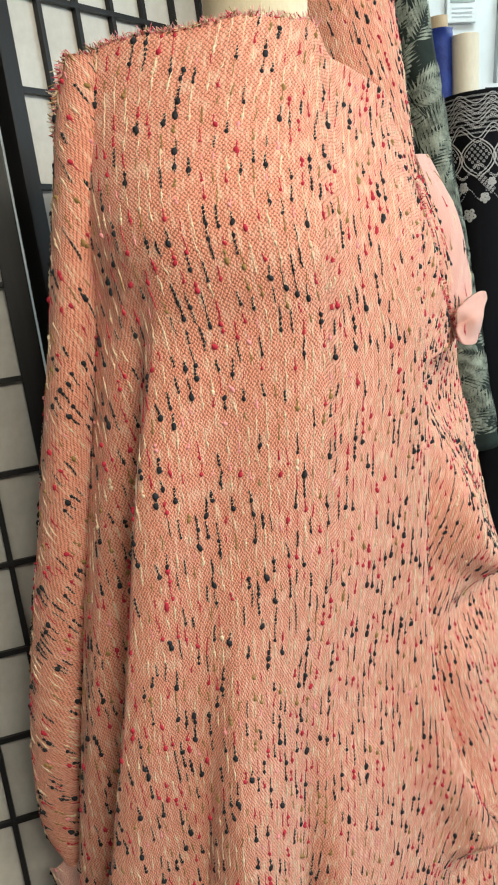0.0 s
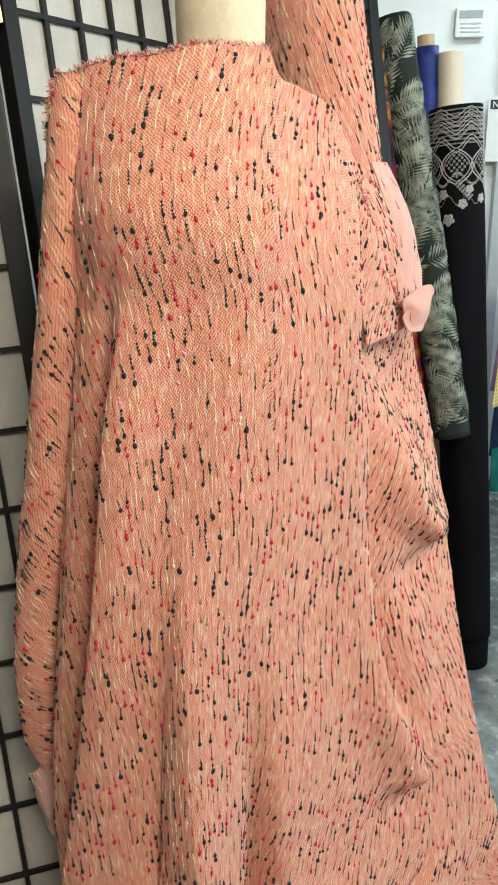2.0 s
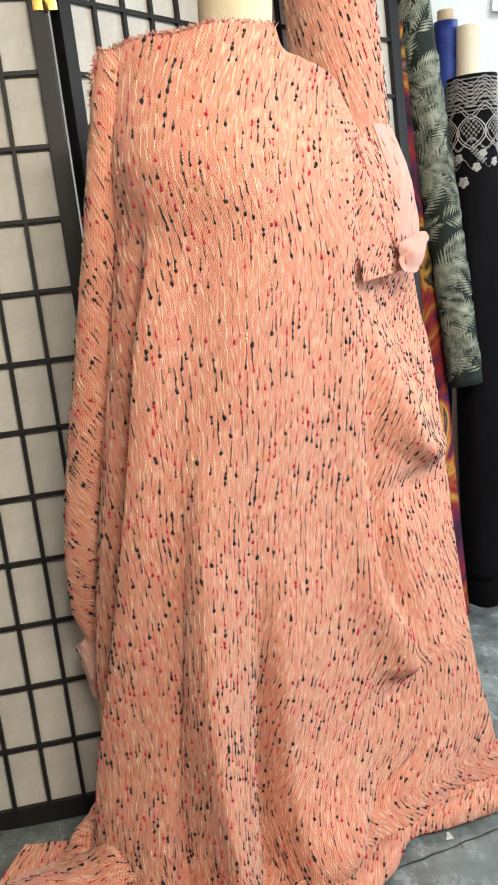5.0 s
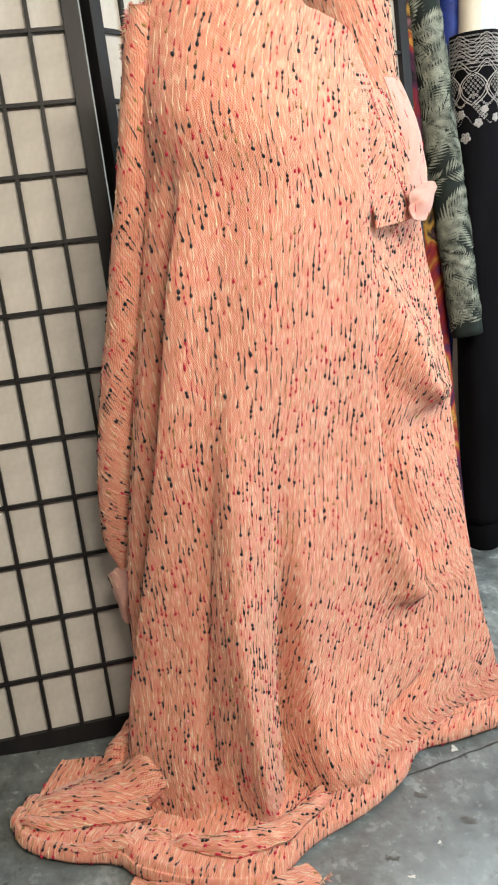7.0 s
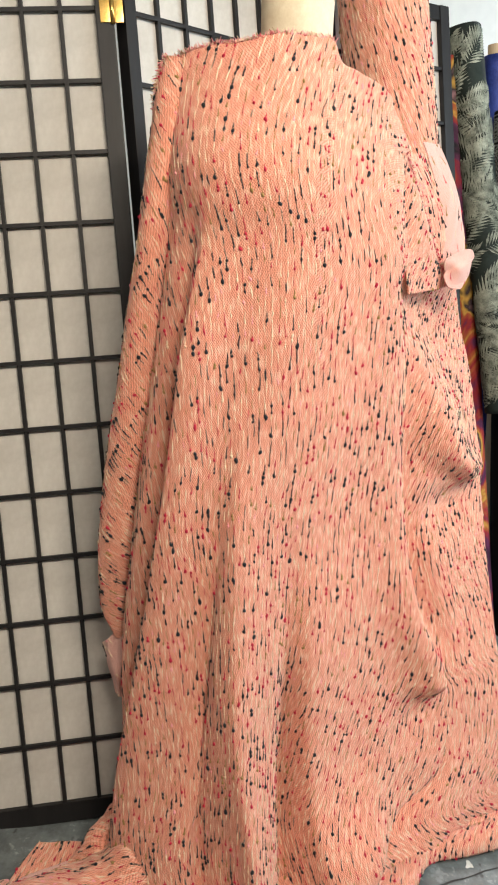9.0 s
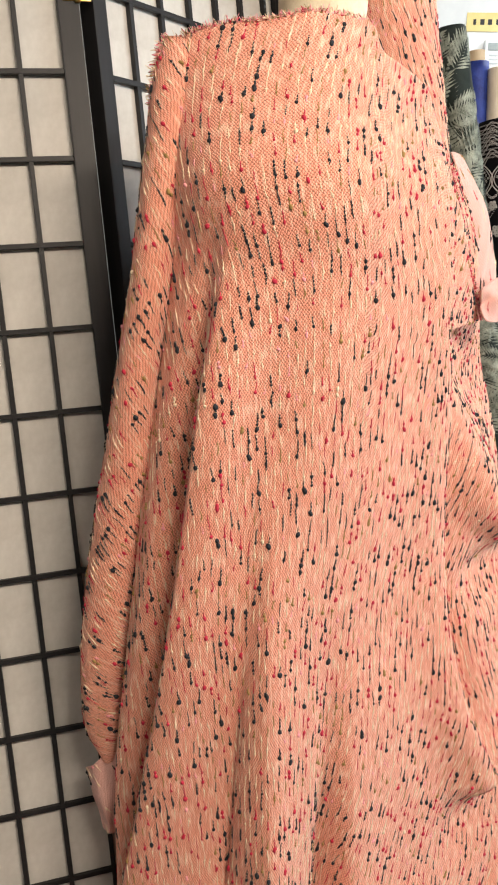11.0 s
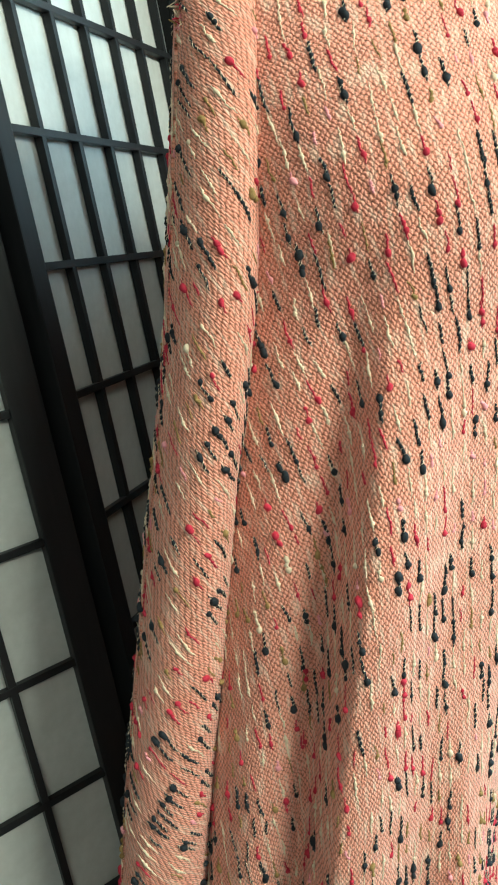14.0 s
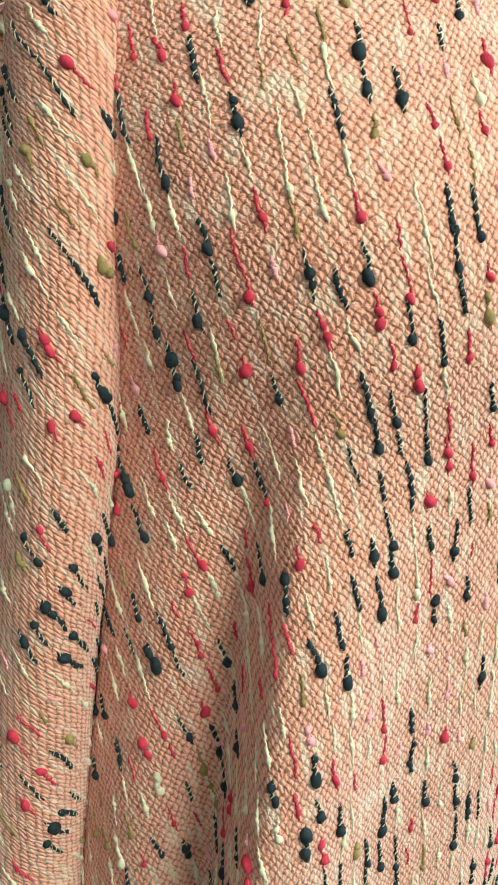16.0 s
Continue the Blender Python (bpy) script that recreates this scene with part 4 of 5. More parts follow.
# ---- dress form ----
form_bm = lathe([(0.90, 0.13), (1.0, 0.12), (1.1, 0.11), (1.25, 0.12), (1.36, 0.115), (1.42, 0.10), (1.46, 0.075), (1.485, 0.062), (1.52, 0.0585), (1.585, 0.0595), (1.592, 0.0585), (1.594, 0.050), (1.602, 0.048), (1.604, 0.030)], 56, 0.014, 0.955, 1.0, 0.95)
box(0.03, 0.03, 0.86, (0.014, 0.955, 0.46), 0.004, form_bm)
box(0.36, 0.05, 0.03, (0.014, 0.955, 0.016), 0.006, form_bm)
box(0.05, 0.26, 0.03, (0.014, 0.955, 0.017), 0.006, form_bm)
form = part("dress_form", form_bm, M_CANVAS, None, smooth=True)
tagged(form, "cream canvas dress form, its neck showing above the draped fabric", "dress form")

# ---- folding screen ----
H1, H2 = Vector((0.9534, 0.2933, 0.0715)), Vector((0.6502, 0.7598, 0.0))
UP = Vector((-0.1147, 0.1326, 0.9845)).normalized()
H1, H2 = (H1 - UP * H1.dot(UP)).normalized(), (H2 - UP * H2.dot(UP)).normalized()
A_FOOT = Vector((-0.2064, 0.9226, 0.0))
B_FOOT = Vector((-0.1426, 0.9617, 0.0))
ROW, HIGH = 0.1322, 1.80


def frame_of(origin, along):
    n = UP.cross(along).normalized()
    m = Matrix((along, n, UP)).transposed().to_4x4()
    return Matrix.Translation(origin) @ m


screen = thing("folding_screen", "black lacquered folding screen with white paper panes, leaning back", "folding screen", frame_of(A_FOOT, H1))


def panel(to_world, x0, x1, pitch, stile_l, stile_r, first, flip):
    """One leaf: stiles outside x0..x1, rails, a lattice of thin bars and a sheet of paper in each opening."""
    base = screen.matrix_world.inverted() @ to_world
    me = bpy.data.meshes.new("leaf_frame")
    bm = bmesh.new()
    box(stile_l, 0.036, HIGH, (x0 - stile_l / 2, 0.007, HIGH / 2), 0.0022, bm)
    box(stile_r, 0.036, HIGH, (x1 + stile_r / 2, 0.007, HIGH / 2), 0.0022, bm)
    box(x1 - x0, 0.026, 0.042, ((x0 + x1) / 2, 0.005, 0.040), 0.002, bm)
    box(x1 - x0, 0.026, 0.035, ((x0 + x1) / 2, 0.005, HIGH - 0.0175), 0.002, bm)
    bm.to_mesh(me)
    bm.free()
    me.materials.append(M_LACQUER)
    ob = new("leaf_frame", me)
    ob.parent, ob.matrix_local = screen, base
    xs = []
    x = first
    while x0 + 0.02 < x < x1 - 0.02:
        xs.append(x)
        x += pitch
    zs = [0.0611 + ROW * k for k in range(1, 13)]
    for x in xs:
        part("upright_bar", box(0.0078, 0.010, HIGH - 0.10, (x, -0.002, 0.060 + (HIGH - 0.095) / 2), 0.0008), M_LACQUER, ob)
    for z in zs:
        part("cross_bar", box(x1 - x0, 0.008, 0.0080, ((x0 + x1) / 2, -0.0035, z), 0.0008), M_LACQUER, ob)
    # one paper pane in each opening, just behind the bars
    cols, rows_ = [x0] + xs + [x1], [0.061] + zs + [HIGH - 0.035]
    cols.sort()
    mesh_by = {}
    for a, b in zip(cols, cols[1:]):
        for c, d in zip(rows_, rows_[1:]):
            key = (round(b - a, 4), round(d - c, 4))
            if key not in mesh_by:
                pm = bpy.data.meshes.new("pane")
                pb = box(b - a, 0.0014, d - c)
                pb.to_mesh(pm)
                pb.free()
                pm.materials.append(M_PAPER)
                mesh_by[key] = pm
            pane = new("pane", mesh_by[key])
            pane.parent = ob
            pane.location = ((a + b) / 2, 0.0048, (c + d) / 2)
    return ob


panel(frame_of(A_FOOT, H1), -0.428, 0.0, 0.0719, 0.026, 0.034, -0.428 + 0.0744, 1)
W2 = 0.43
panel(frame_of(B_FOOT, H2), 0.0, W2, 0.0685, 0.026, 0.026, 0.0553, 1)
C_FOOT = Vector((0.1775, 1.2617, 0.004))
panel(frame_of(C_FOOT, Vector((0.765, 0.645, -0.03)) - UP * Vector((0.765, 0.645, -0.03)).dot(UP)), 0.0, 0.405, 0.0675, 0.026, 0.030, 0.0675, 1)
for hz in (0.18, 1.625):
    bm = lathe([(0, 0.0045), (0.055, 0.0045)], 14)
    bmesh.ops.translate(bm, vec=(0.032, -0.014, hz - 0.01), verts=bm.verts)
    box(0.024, 0.0022, 0.05, (0.021, -0.0125, hz + 0.018), 0.0006, bm)
    box(0.020, 0.0022, 0.05, (0.043, -0.0105, hz + 0.018), 0.0006, bm)
    part("hinge", bm, M_BRASS, screen, "brass hinge", True)

# ---- bolts and tubes beside the screen ----
flame, _ = cloth_roll("fabric_bolt", "bolt of flame red, yellow and purple printed fabric", "fabric bolt", (0.330, 1.875, 1.68), (0.575, 1.80, 0.0), 0.034, M_FLAME, None, seed=8, folds=0.003)
palm, PALM_GRID = cloth_roll("fabric_bolt", "bolt of grey-green palm leaf printed fabric", "fabric bolt", (0.357, 1.885, 1.752), (0.548, 1.785, 0.745), 0.047, M_PALMGROUND, None, seed=9, folds=0.005)
blackb, BLACK_GRID = cloth_roll("fabric_bolt", "bolt of black fabric with white lace embroidery along its top border", "fabric bolt", (0.533, 1.925, 1.560), (0.660, 1.895, 0.100), 0.066, M_BLACKCLOTH, None, seed=10, folds=0.006)
cloth_roll("fabric_bolt", "royal blue fabric on a brown cardboard tube", "fabric bolt", (0.466, 2.02, 1.715), (0.60, 2.00, 0.0), 0.032, M_BLUE, M_CARD, 0.022, 0.028, 0.002, seed=11)
tube_ob = thing("paper_tube", "empty cream cardboard fabric tube", "tube", Matrix.Translation((0.60, 1.975, 0.0)) @ (Vector((0.525, 2.0, 1.70)) - Vector((0.60, 1.975, 0.0))).to_track_quat("Z", "Y").to_matrix().to_4x4())
part("tube_wall", lathe([(0.0, 0.032), (0.4, 0.0322), (1.2, 0.0318), (1.698, 0.032), (1.70, 0.0312), (1.70, 0.0275), (1.2, 0.027)], 40), M_TUBE, tube_ob, "", True)


def on_roll(grid, a, z, lift):
    """A point on a bolt's own surface: angle a (0 faces the room), height z along it."""
    nv, seg = grid.shape[:2]
    length = grid[-1, 0, 2]
    k = (a / (2 * math.pi) * seg) % seg
    i = min(max(z / length * (nv - 1), 0), nv - 1.001)
    k0, i0 = int(k), int(i)
    fk, fi = k - k0, i - i0
    p = (grid[i0, k0 % seg] * (1 - fk) * (1 - fi) + grid[i0, (k0 + 1) % seg] * fk * (1 - fi) + grid[i0 + 1, k0 % seg] * (1 - fk) * fi + grid[i0 + 1, (k0 + 1) % seg] * fk * fi)
    r = math.hypot(p[0], p[1])
    return Vector((p[0] * (1 + lift / r), p[1] * (1 + lift / r), p[2]))


def facing_angle(ob):
    d = ob.matrix_world.to_3x3().inverted() @ Vector((-0.25, -1, 0.0))
    return math.atan2(d.y, d.x)


def cord(bm, pts, r, sides=5, closed=False):
    rings = []
    n = len(pts)
    for k, p in enumerate(pts):
        t = (pts[(k + 1) % n] - pts[k - 1]) if (closed or 0 < k < n - 1) else (pts[min(k + 1, n - 1)] - pts[max(k - 1, 0)])
        t.normalize()
        up = Vector((p.x, p.y, 0)).normalized()
        sd = t.cross(up).normalized()
        rings.append([bm.verts.new(p + r * (math.cos(2 * math.pi * q / sides) * sd + math.sin(2 * math.pi * q / sides) * up)) for q in range(sides)])
    for k in range(n if closed else n - 1):
        a, b = rings[k], rings[(k + 1) % n]
        for q in range(sides):
            bm.faces.new((a[q], a[(q + 1) % sides], b[(q + 1) % sides], b[q]))


# added stub, coloured like the cloth, that carries the raised bolt to the floor
part("core", lathe([(-0.106, 0.050), (-0.10, 0.056), (-0.02, 0.060), (0.02, 0.058)], 32), M_BLACKCLOTH, blackb, "added black stub that reaches down to the floor", True)
bpy.context.view_layer.update()
BA = facing_angle(blackb)
BR = 0.066
BTOP = 1.4650


def lace_pt(x, down, lift=0.0006):
    return on_roll(BLACK_GRID, BA + x / BR, BTOP - down, lift)


def ring(bm, x, down, r, thick, n=9):
    cord(bm, [lace_pt(x + r * math.cos(2 * math.pi * k / n), down + r * math.sin(2 * math.pi * k / n)) for k in range(n)], thick, 4, True)


bm = bmesh.new()
for d0, amp, th in ((0.016, 0.010, 0.0011), (0.026, 0.012, 0.0009), (0.046, 0.012, 0.0009), (0.054, 0.012, 0.0013), (0.085, 0.014, 0.0012), (0.095, 0.014, 0.0010)):
    cord(bm, [lace_pt(x, d0 + amp * math.cos(x * 2 * math.pi / 0.075)) for x in np.linspace(-0.10, 0.10, 90)], th)
for k in range(40):
    x = -0.10 + 0.2 * k / 39
    for d0 in (0.036, 0.0655):
        ring(bm, x, d0 + 0.012 * math.cos(x * 2 * math.pi / 0.075), 0.0024, 0.0008, 7)
for q in range(46):
    for w in range(9):
        ring(bm, -0.1 + 0.2 * q / 45 + 0.0022 * (w % 2), 0.010 + w * 0.0098, 0.0017, 0.0005, 5)
for cx in (-0.075, 0.0, 0.075):
    for q in range(5):
        for w in range(5):
            ring(bm, cx + (q - w) * 0.0062, 0.108 + (q + w) * 0.0072, 0.0026, 0.0008, 6)
    for e in (-1, 1):
        cord(bm, [lace_pt(cx + e * 0.040 * math.sin(math.pi * u) ** 0.8, 0.100 + 0.085 * u) for u in np.linspace(0.02, 0.98, 24)], 0.0016)
        cord(bm, [lace_pt(cx + e * 0.032 * math.sin(math.pi * u) ** 0.8, 0.106 + 0.072 * u) for u in np.linspace(0.02, 0.98, 24)], 0.0010)
    for q in range(7):
        for e in (-1, 0, 1):
            ring(bm, cx + 0.004 * e + q * 0.0052, 0.180 + q * 0.0062 - e * 0.004, 0.0024, 0.0008, 6)
for x in np.linspace(-0.10, 0.10, 34):
    ring(bm, x, 0.172 + 0.014 * math.cos(x * 2 * math.pi / 0.075 + 3.1), 0.0026, 0.0009, 7)
for x in np.linspace(-0.1, 0.1, 60):
    ring(bm, x, 0.222 + 0.012 * math.cos(x * 2 * math.pi / 0.045), 0.0009, 0.0006, 5)
for fx, fd, fr in ((-0.036, 0.205, 0.0075), (0.012, 0.232, 0.0075), (0.030, 0.198, 0.0065), (-0.024, 0.268, 0.0095), (0.062, 0.222, 0.007), (-0.075, 0.235, 0.007)):
    for k in range(5):
        a = 2 * math.pi * k / 5 + 0.3
        for rr in (0.55, 0.28):
            ring(bm, fx + fr * math.cos(a), fd + fr * math.sin(a), fr * rr, 0.0012, 8)
    ring(bm, fx, fd, fr * 0.30, 0.0012, 7)
part("lace_border", bm, M_LACE, blackb, "white lace embroidery", True)

# palm fronds: each a rib with two rows of narrow leaflets lying on the cloth
PA = facing_angle(palm)
PR, PLEN = 0.047, 1.030
rng = random.Random(5)
bm = bmesh.new()
for f in range(46):
    x0, z0 = rng.uniform(-0.075, 0.075), rng.uniform(0.02, PLEN - 0.01)
    tilt = rng.choice((-1, 1)) * rng.uniform(0.5, 1.3)
    size = rng.uniform(0.07, 0.13)
    for k in range(13):
        u = k / 12
        bxp, bzp = x0 + math.sin(tilt) * size * (u - 0.5), z0 + math.cos(tilt) * size * (u - 0.5)
        for e in (-1, 1):
            ang = tilt + e * (0.95 - 0.45 * u)
            ln = size * 0.52 * (0.5 + math.sin(math.pi * min(1, u + 0.15)) * 0.6)
            ex, ez = bxp + math.sin(ang) * ln, bzp + math.cos(ang) * ln
            wx, wz = math.cos(ang) * 0.0034, -math.sin(ang) * 0.0034
            mx, mz = (bxp + ex) / 2, (bzp + ez) / 2
            ring_pts = [(bxp, bzp), (mx + wx, mz + wz), (ex, ez), (mx - wx, mz - wz)]
            if any(not 0.005 < q[1] < PLEN - 0.005 for q in ring_pts):
                continue
            vs = [bm.verts.new(on_roll(PALM_GRID, PA + q[0] / PR, q[1], 0.0012 + 0.00006 * f)) for q in ring_pts]
            bm.faces.new(vs)
part("palm_print", bm, M_PALM, palm, "pale feathery palm fronds")

# ---- room ----
X0, X1, Y0, Y1, Z1 = -2.4, 2.2, -2.8, 3.55, 2.7
floor_bm = box(X1 - X0 + 0.4, Y1 - Y0 + 0.4, 0.12, ((X0 + X1) / 2, (Y0 + Y1) / 2, -0.06))
tagged(part("floor", floor_bm, M_FLOOR, None), "worn grey painted concrete floor with splashes and a crack", "floor", kind="structure")
tagged(part("ceiling", box(X1 - X0 + 0.4, Y1 - Y0 + 0.4, 0.1, ((X0 + X1) / 2, (Y0 + Y1) / 2, Z1 + 0.05)), M_CEIL, None), "plain white ceiling", "ceiling", kind="structure")
tagged(part("wall_north", box(X1 - X0 + 0.4, 0.15, Z1, ((X0 + X1) / 2, Y1 + 0.075, Z1 / 2)), M_WALL, None), "white painted wall", "wall", kind="structure")
# the south, west and east walls are unseen and kept dark against bounce
tagged(part("wall_south", box(X1 - X0 + 0.4, 0.15, Z1, ((X0 + X1) / 2, Y0 - 0.075, Z1 / 2)), M_UNSEEN_WALL, None), "unseen plain wall, coloured dark to cut bounced light", "wall", kind="structure")
tagged(part("wall_west", box(0.15, Y1 - Y0, Z1, (X0 - 0.075, (Y0 + Y1) / 2, Z1 / 2)), M_UNSEEN_WALL, None), "unseen plain wall, coloured dark to cut bounced light", "wall", kind="structure")
wall_e = box(0.15, 0.0 - Y0, Z1, (X1 + 0.075, (Y0 + 0.0) / 2, Z1 / 2))
box(0.15, Y1 - 1.5, Z1, (X1 + 0.075, (Y1 + 1.5) / 2, Z1 / 2), 0, wall_e)
box(0.15, 1.5, 1.1, (X1 + 0.075, 0.75, 0.55), 0, wall_e)
box(0.15, 1.5, Z1 - 2.4, (X1 + 0.075, 0.75, (Z1 + 2.4) / 2), 0, wall_e)
tagged(part("wall_east", wall_e, M_UNSEEN_WALL, None), "unseen wall with a window opening, coloured dark to cut bounced light", "wall", kind="structure")

# crack and drips on the floor
bm = bmesh.new()
rng = random.Random(9)
pts, p = [], Vector((0.30, 0.800, 0.0008))
for k in range(24):
    pts.append(p.copy())
    p = p + Vector((0.022, 0.0125 + rng.uniform(-0.003, 0.003), 0))
for a, b in zip(pts, pts[1:]):
    w = rng.uniform(0.0015, 0.0032)
    bm.faces.new([bm.verts.new(q) for q in (a + Vector((0, -w, 0)), b + Vector((0, -w, 0)), b + Vector((0, w, 0)), a + Vector((0, w, 0)))])
tagged(part("floor_crack", bm, M_INK, None), "dark crack in the concrete floor", "crack", kind="structure")
M_DRIP = plain("pale_paint_drip", (0.50, 0.52, 0.50), (0.66, 0.67, 0.64), 0.6, 60)
M_STAIN = plain("dark_floor_stain", (0.06, 0.06, 0.06), (0.12, 0.12, 0.115), 0.5, 40)


def blot(bm, x, y, r, rng, z, n=18):
    vs = []
    ph = [rng.uniform(0, 6.28) for _ in range(3)]
    for k in range(n):
        a = 2 * math.pi * k / n
        rr = r * (1 + 0.35 * math.sin(2 * a + ph[0]) + 0.25 * math.sin(3 * a + ph[1]) + 0.2 * math.sin(5 * a + ph[2]))
        vs.append(bm.verts.new((x + rr * math.cos(a) * 1.3, y + rr * math.sin(a), z)))
    bm.faces.new(vs)


drips, stains = bmesh.new(), bmesh.new()
for k in range(16):
    blot(drips, rng.uniform(-0.7, 1.1), rng.uniform(0.2, 1.6), rng.choice((0.0015, 0.002, 0.003, 0.004)), rng, 0.0014)
for x, y, r in ((0.425, 0.895, 0.007), (0.30, 0.56, 0.004), (0.36, 0.64, 0.003)):
    blot(drips, x, y, r, rng, 0.0016, 26)
for k in range(22):
    blot(stains, rng.uniform(-0.7, 1.0), rng.uniform(0.2, 1.6), rng.choice((0.0025, 0.004, 0.006)), rng, 0.0011)
for x, y, r in ((0.335, 0.755, 0.008), (0.428, 0.695, 0.007), (0.418, 0.705, 0.005), (0.264, 0.597, 0.004), (0.276, 0.597, 0.004)):
    blot(stains, x, y, r, rng, 0.0013, 26)
tagged(part("paint_drips", drips, M_DRIP, None), "pale dried paint drips on the floor", "paint drips", kind="stuff")
tagged(part("floor_stains", stains, M_STAIN, None), "small dark stains on the floor", "stains", kind="stuff")

# door with its frame, sign and knob
door = thing("door_1", "white painted door with a notice sign, closed", "door", pose(1.53, Y1, 0), kind="structure")
part("door_leaf", box(0.84, 0.03, 2.05, (0, -0.006, 1.03), 0.003), M_DOOR, door)
bm = box(0.05, 0.06, 2.12, (-0.446, -0.02, 1.06), 0.003)
box(0.05, 0.06, 2.12, (0.446, -0.02, 1.06), 0.003, bm)
box(0.942, 0.06, 0.05, (0, -0.021, 2.096), 0.003, bm)
part("door_frame", bm, M_GREY, door, "grey painted frame")
bm = lathe([(0, 0.026), (0.006, 0.028), (0.012, 0.012), (0.035, 0.011), (0.042, 0.026), (0.058, 0.029), (0.068, 0.020), (0.070, 0.004)], 28)
bmesh.ops.rotate(bm, cent=(0, 0, 0), matrix=Matrix.Rotation(radians(90), 3, 'X'), verts=bm.verts)
bmesh.ops.translate(bm, vec=(-0.375, -0.021, 1.19), verts=bm.verts)
part("door_knob", bm, M_PLASTIC, door, "white round knob", True)


def letters(name, text, size, at, material, parent, depth=0.001):
    """Raised lettering in the built-in font, made into a mesh, facing the room."""
    cu = bpy.data.curves.new(name, 'FONT')
    cu.body, cu.size, cu.extrude = text, size, depth
    tmp = new(name, cu)
    bpy.context.view_layer.update()
    me = bpy.data.meshes.new_from_object(tmp.evaluated_get(bpy.context.evaluated_depsgraph_get()))
    bpy.data.objects.remove(tmp)
    me.materials.clear()
    me.materials.append(material)
    ob = new(name, me)
    ob.parent = parent
    ob.matrix_local = Matrix.Translation(at) @ Matrix.Rotation(radians(90), 4, 'X')
    return ob


sign = thing("notice_sign", "white notice sign with a black heading band and pictograms", "sign", pose(1.085, Y1 - 0.055, 1.66))
part("sign_board", box(0.165, 0.004, 0.27, (0, 0, 0), 0.001), M_SIGN, sign)
part("heading_band", box(0.150, 0.002, 0.038, (0, -0.0032, 0.100), 0.0004), M_INK, sign, "black band")
letters("heading", "NOTICE", 0.036, (-0.066, -0.0044, 0.088), M_SIGN, sign)
for k, z in enumerate((0.045, -0.015, -0.075)):
    bm = box(0.070, 0.002, 0.048, (0.012, -0.0032, z), 0.0008) if k == 1 else lathe([(-0.001, 0.024), (0.001, 0.024)], 24)
    if k != 1:
        bmesh.ops.rotate(bm, cent=(0, 0, 0), matrix=Matrix.Rotation(radians(90), 3, 'X'), verts=bm.verts)
        bmesh.ops.translate(bm, vec=(0.012, -0.0032, z), verts=bm.verts)
    pic = part("pictogram", bm, M_INK, sign, "black pictogram")
    bm = lathe([(-0.0006, 0.010), (0.0006, 0.010)], 18)
    bmesh.ops.rotate(bm, cent=(0, 0, 0), matrix=Matrix.Rotation(radians(90), 3, 'X'), verts=bm.verts)
    bmesh.ops.translate(bm, vec=(0.006, -0.0052, z + 0.004), verts=bm.verts)
    part("pictogram_spot", bm, M_SIGN, pic)

alarm = thing("alarm_keypad", "white plastic alarm keypad with a grey display on the wall", "keypad", pose(0.905, Y1 - 0.018, 2.09))
part("housing", box(0.125, 0.034, 0.115, (0, 0, 0), 0.006), M_PLASTIC, alarm)
part("display", box(0.100, 0.004, 0.030, (0, -0.018, 0.030), 0.001), M_LCD, alarm)
for k in range(3):
    part("key_row", box(0.085, 0.003, 0.006, (0, -0.0182, -0.005 - 0.016 * k), 0.001), M_GREY, alarm)
banner = thing("yellow_banner", "yellow printed banner with dark lettering on the wall", "banner", pose(0.93, Y1 - 0.004, 2.225))
part("banner_sheet", box(0.34, 0.003, 0.075, (0, 0, 0), 0.0005), M_YELLOWSIGN, banner)
for k in range(9):
    part("lettering_bar", box(0.018 if k % 3 else 0.012, 0.002, 0.022, (-0.135 + k * 0.033, -0.0026, 0.0), 0.0003), M_INK, banner)
paper = thing("paper_notice", "small white paper with a blue mark on the wall", "paper", pose(0.665, Y1 - 0.003, 1.97))
part("paper_sheet", box(0.12, 0.002, 0.16, (0, 0, 0)), M_SIGN, paper)
part("blue_mark", box(0.034, 0.002, 0.034, (-0.02, -0.0022, 0.035), 0.0006), M_BLUE, paper)

# folded cloths at the door


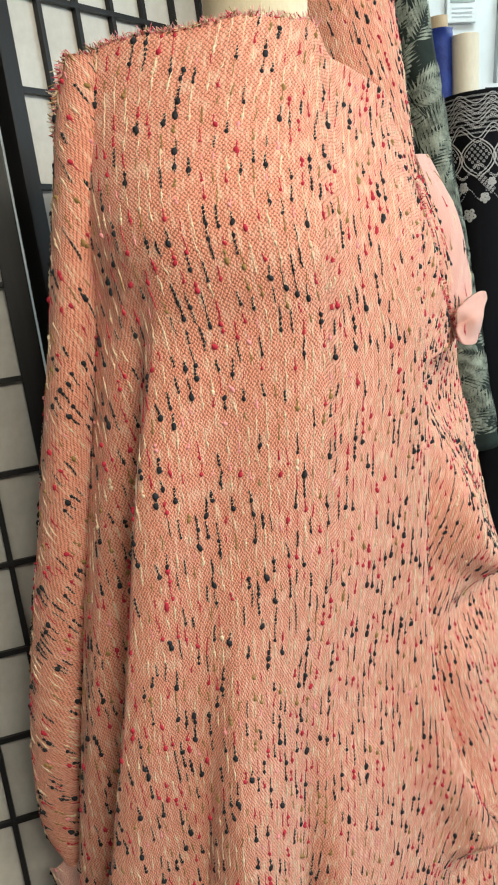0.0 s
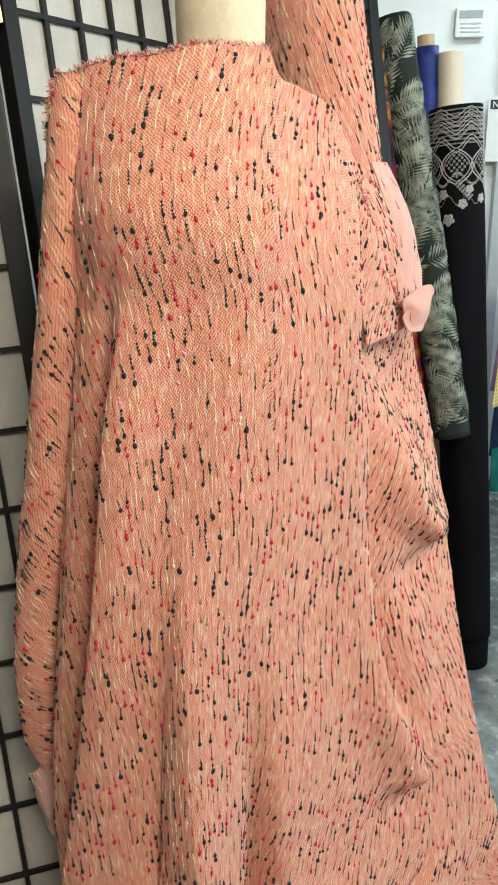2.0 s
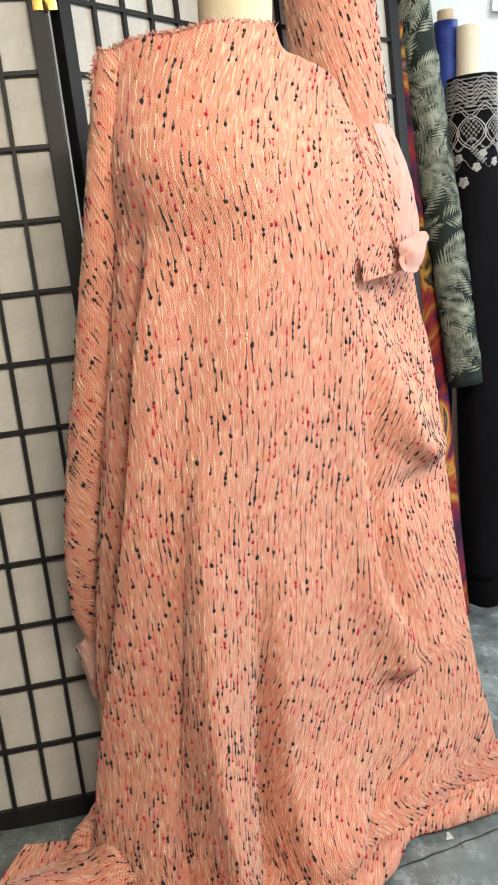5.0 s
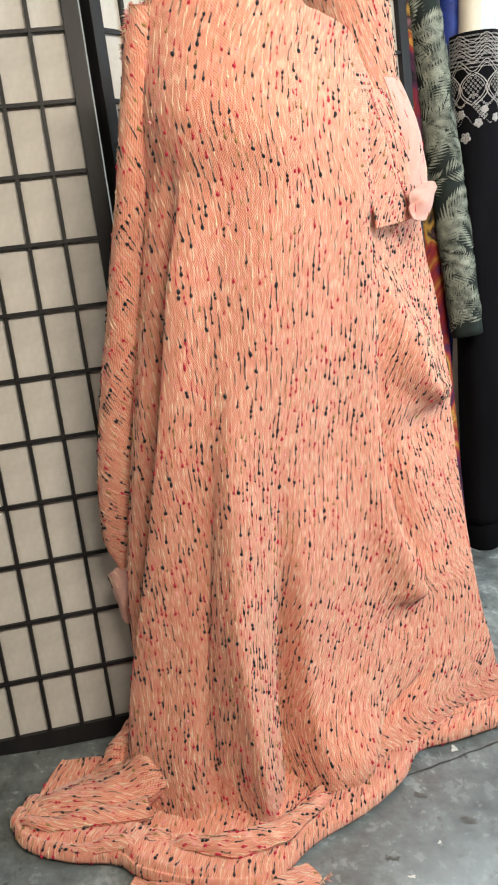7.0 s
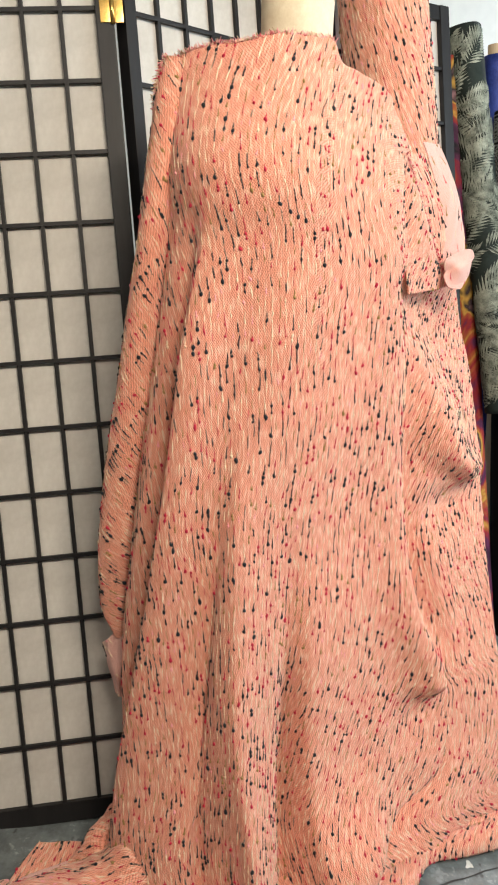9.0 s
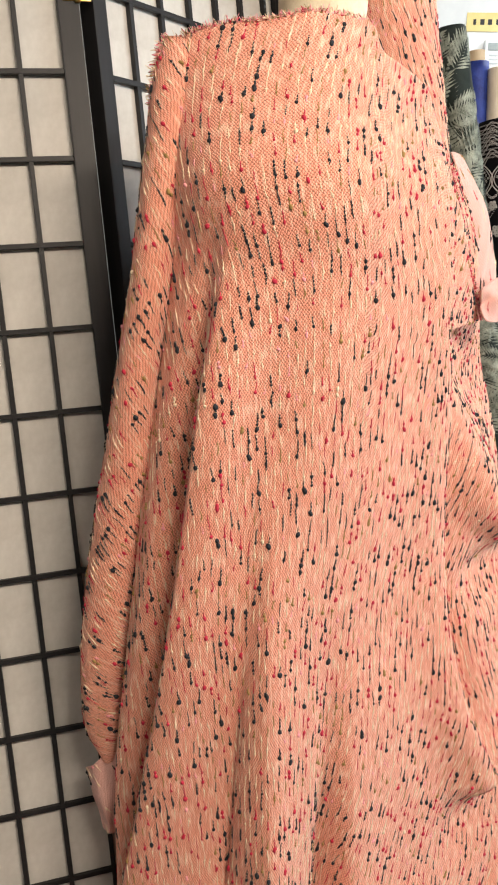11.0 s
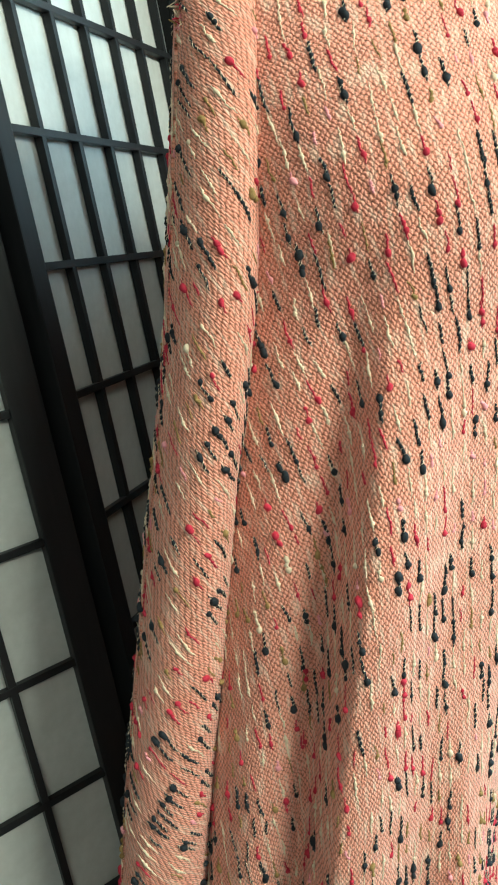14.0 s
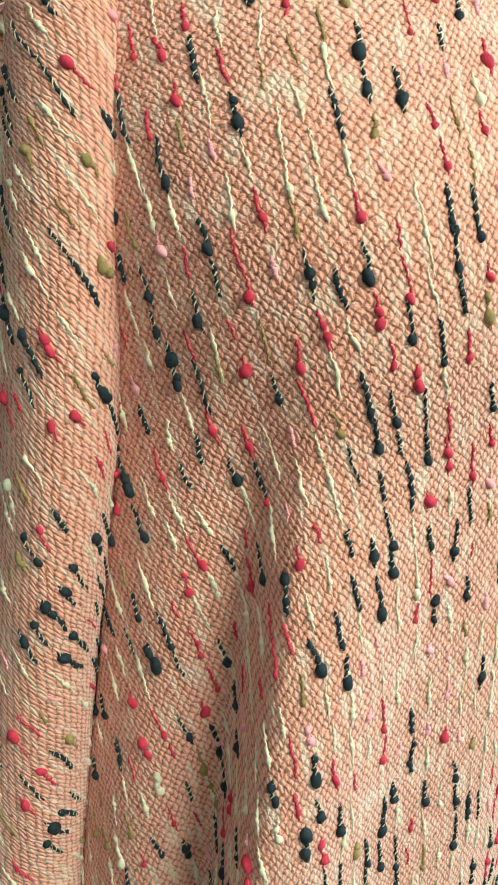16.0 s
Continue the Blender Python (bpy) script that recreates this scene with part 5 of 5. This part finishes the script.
def wavy_cloth(name, label, material, x0, x1, z0, z1, y, seed, shear=0.0):
    u, v = np.meshgrid(np.linspace(0, 1, 70), np.linspace(0, 1, 50))
    x = x0 + (x1 - x0) * u + shear * v
    P = np.stack([x, y + 0.030 * np.sin(x * 42 + seed + 1.5 * v) + 0.012 * ripple(u * 5, v * 3, seed, 2), z0 + (z1 - z0) * v + 0.03 * ripple(u * 3, v * 0, seed + 2, 2)], axis=-1)
    ob = Sheet(P).mesh(name, material, None, thick=0.003)
    return tagged(ob, label, "cloth", "cloths hanging at the door")


wavy_cloth("hanging_cloth", "lilac cloth hanging in folds", M_LILAC, 0.955, 1.5, 0.60, 1.12, 2.95, 1, 0.03)
wavy_cloth("hanging_cloth", "yellow gingham cloth hanging in folds", M_GINGHAM, 0.925, 1.5, 0.58, 1.03, 2.80, 4, 0.05)
wavy_cloth("hanging_cloth", "navy patterned cloth hanging in folds", M_NAVY, 0.955, 1.5, 0.33, 0.66, 2.85, 6)
wavy_cloth("hanging_cloth", "dark teal cloth hanging to near the floor", M_TEAL, 0.945, 1.5, 0.22, 0.40, 2.82, 8)
rail = thing("cloth_rail", "low metal rail that carries the cloths", "rail", pose(1.3, 2.87, 0))
for e in (0.3, 0.75):
    part("post", box(0.03, 0.03, 1.12, (e, 0.04, 0.56), 0.004), M_GREY, rail)
part("bar", box(0.95, 0.02, 0.02, (0.35, 0.04, 1.13), 0.004), M_GREY, rail)
part("bar", box(0.90, 0.02, 0.02, (0.35, 0.02, 0.62), 0.004), M_GREY, rail)

# unseen ceiling fixtures, added only to house the area lamps
added_fixture = thing("ceiling_light", "unseen white ceiling fixture added to house an area lamp", "ceiling light", pose(1.00, -0.95, 2.70), group="ceiling tube lights")
part("housing", box(1.25, 0.30, 0.06, (0, 0, -0.03), 0.006), M_PLASTIC, added_fixture)
part("diffuser", box(1.15, 0.24, 0.02, (0, 0, -0.071), 0.006), M_LAMP, added_fixture)
copy_thing(added_fixture, pose(-0.85, -1.15, 2.70))
copy_thing(added_fixture, pose(1.15, 2.7, 2.70))
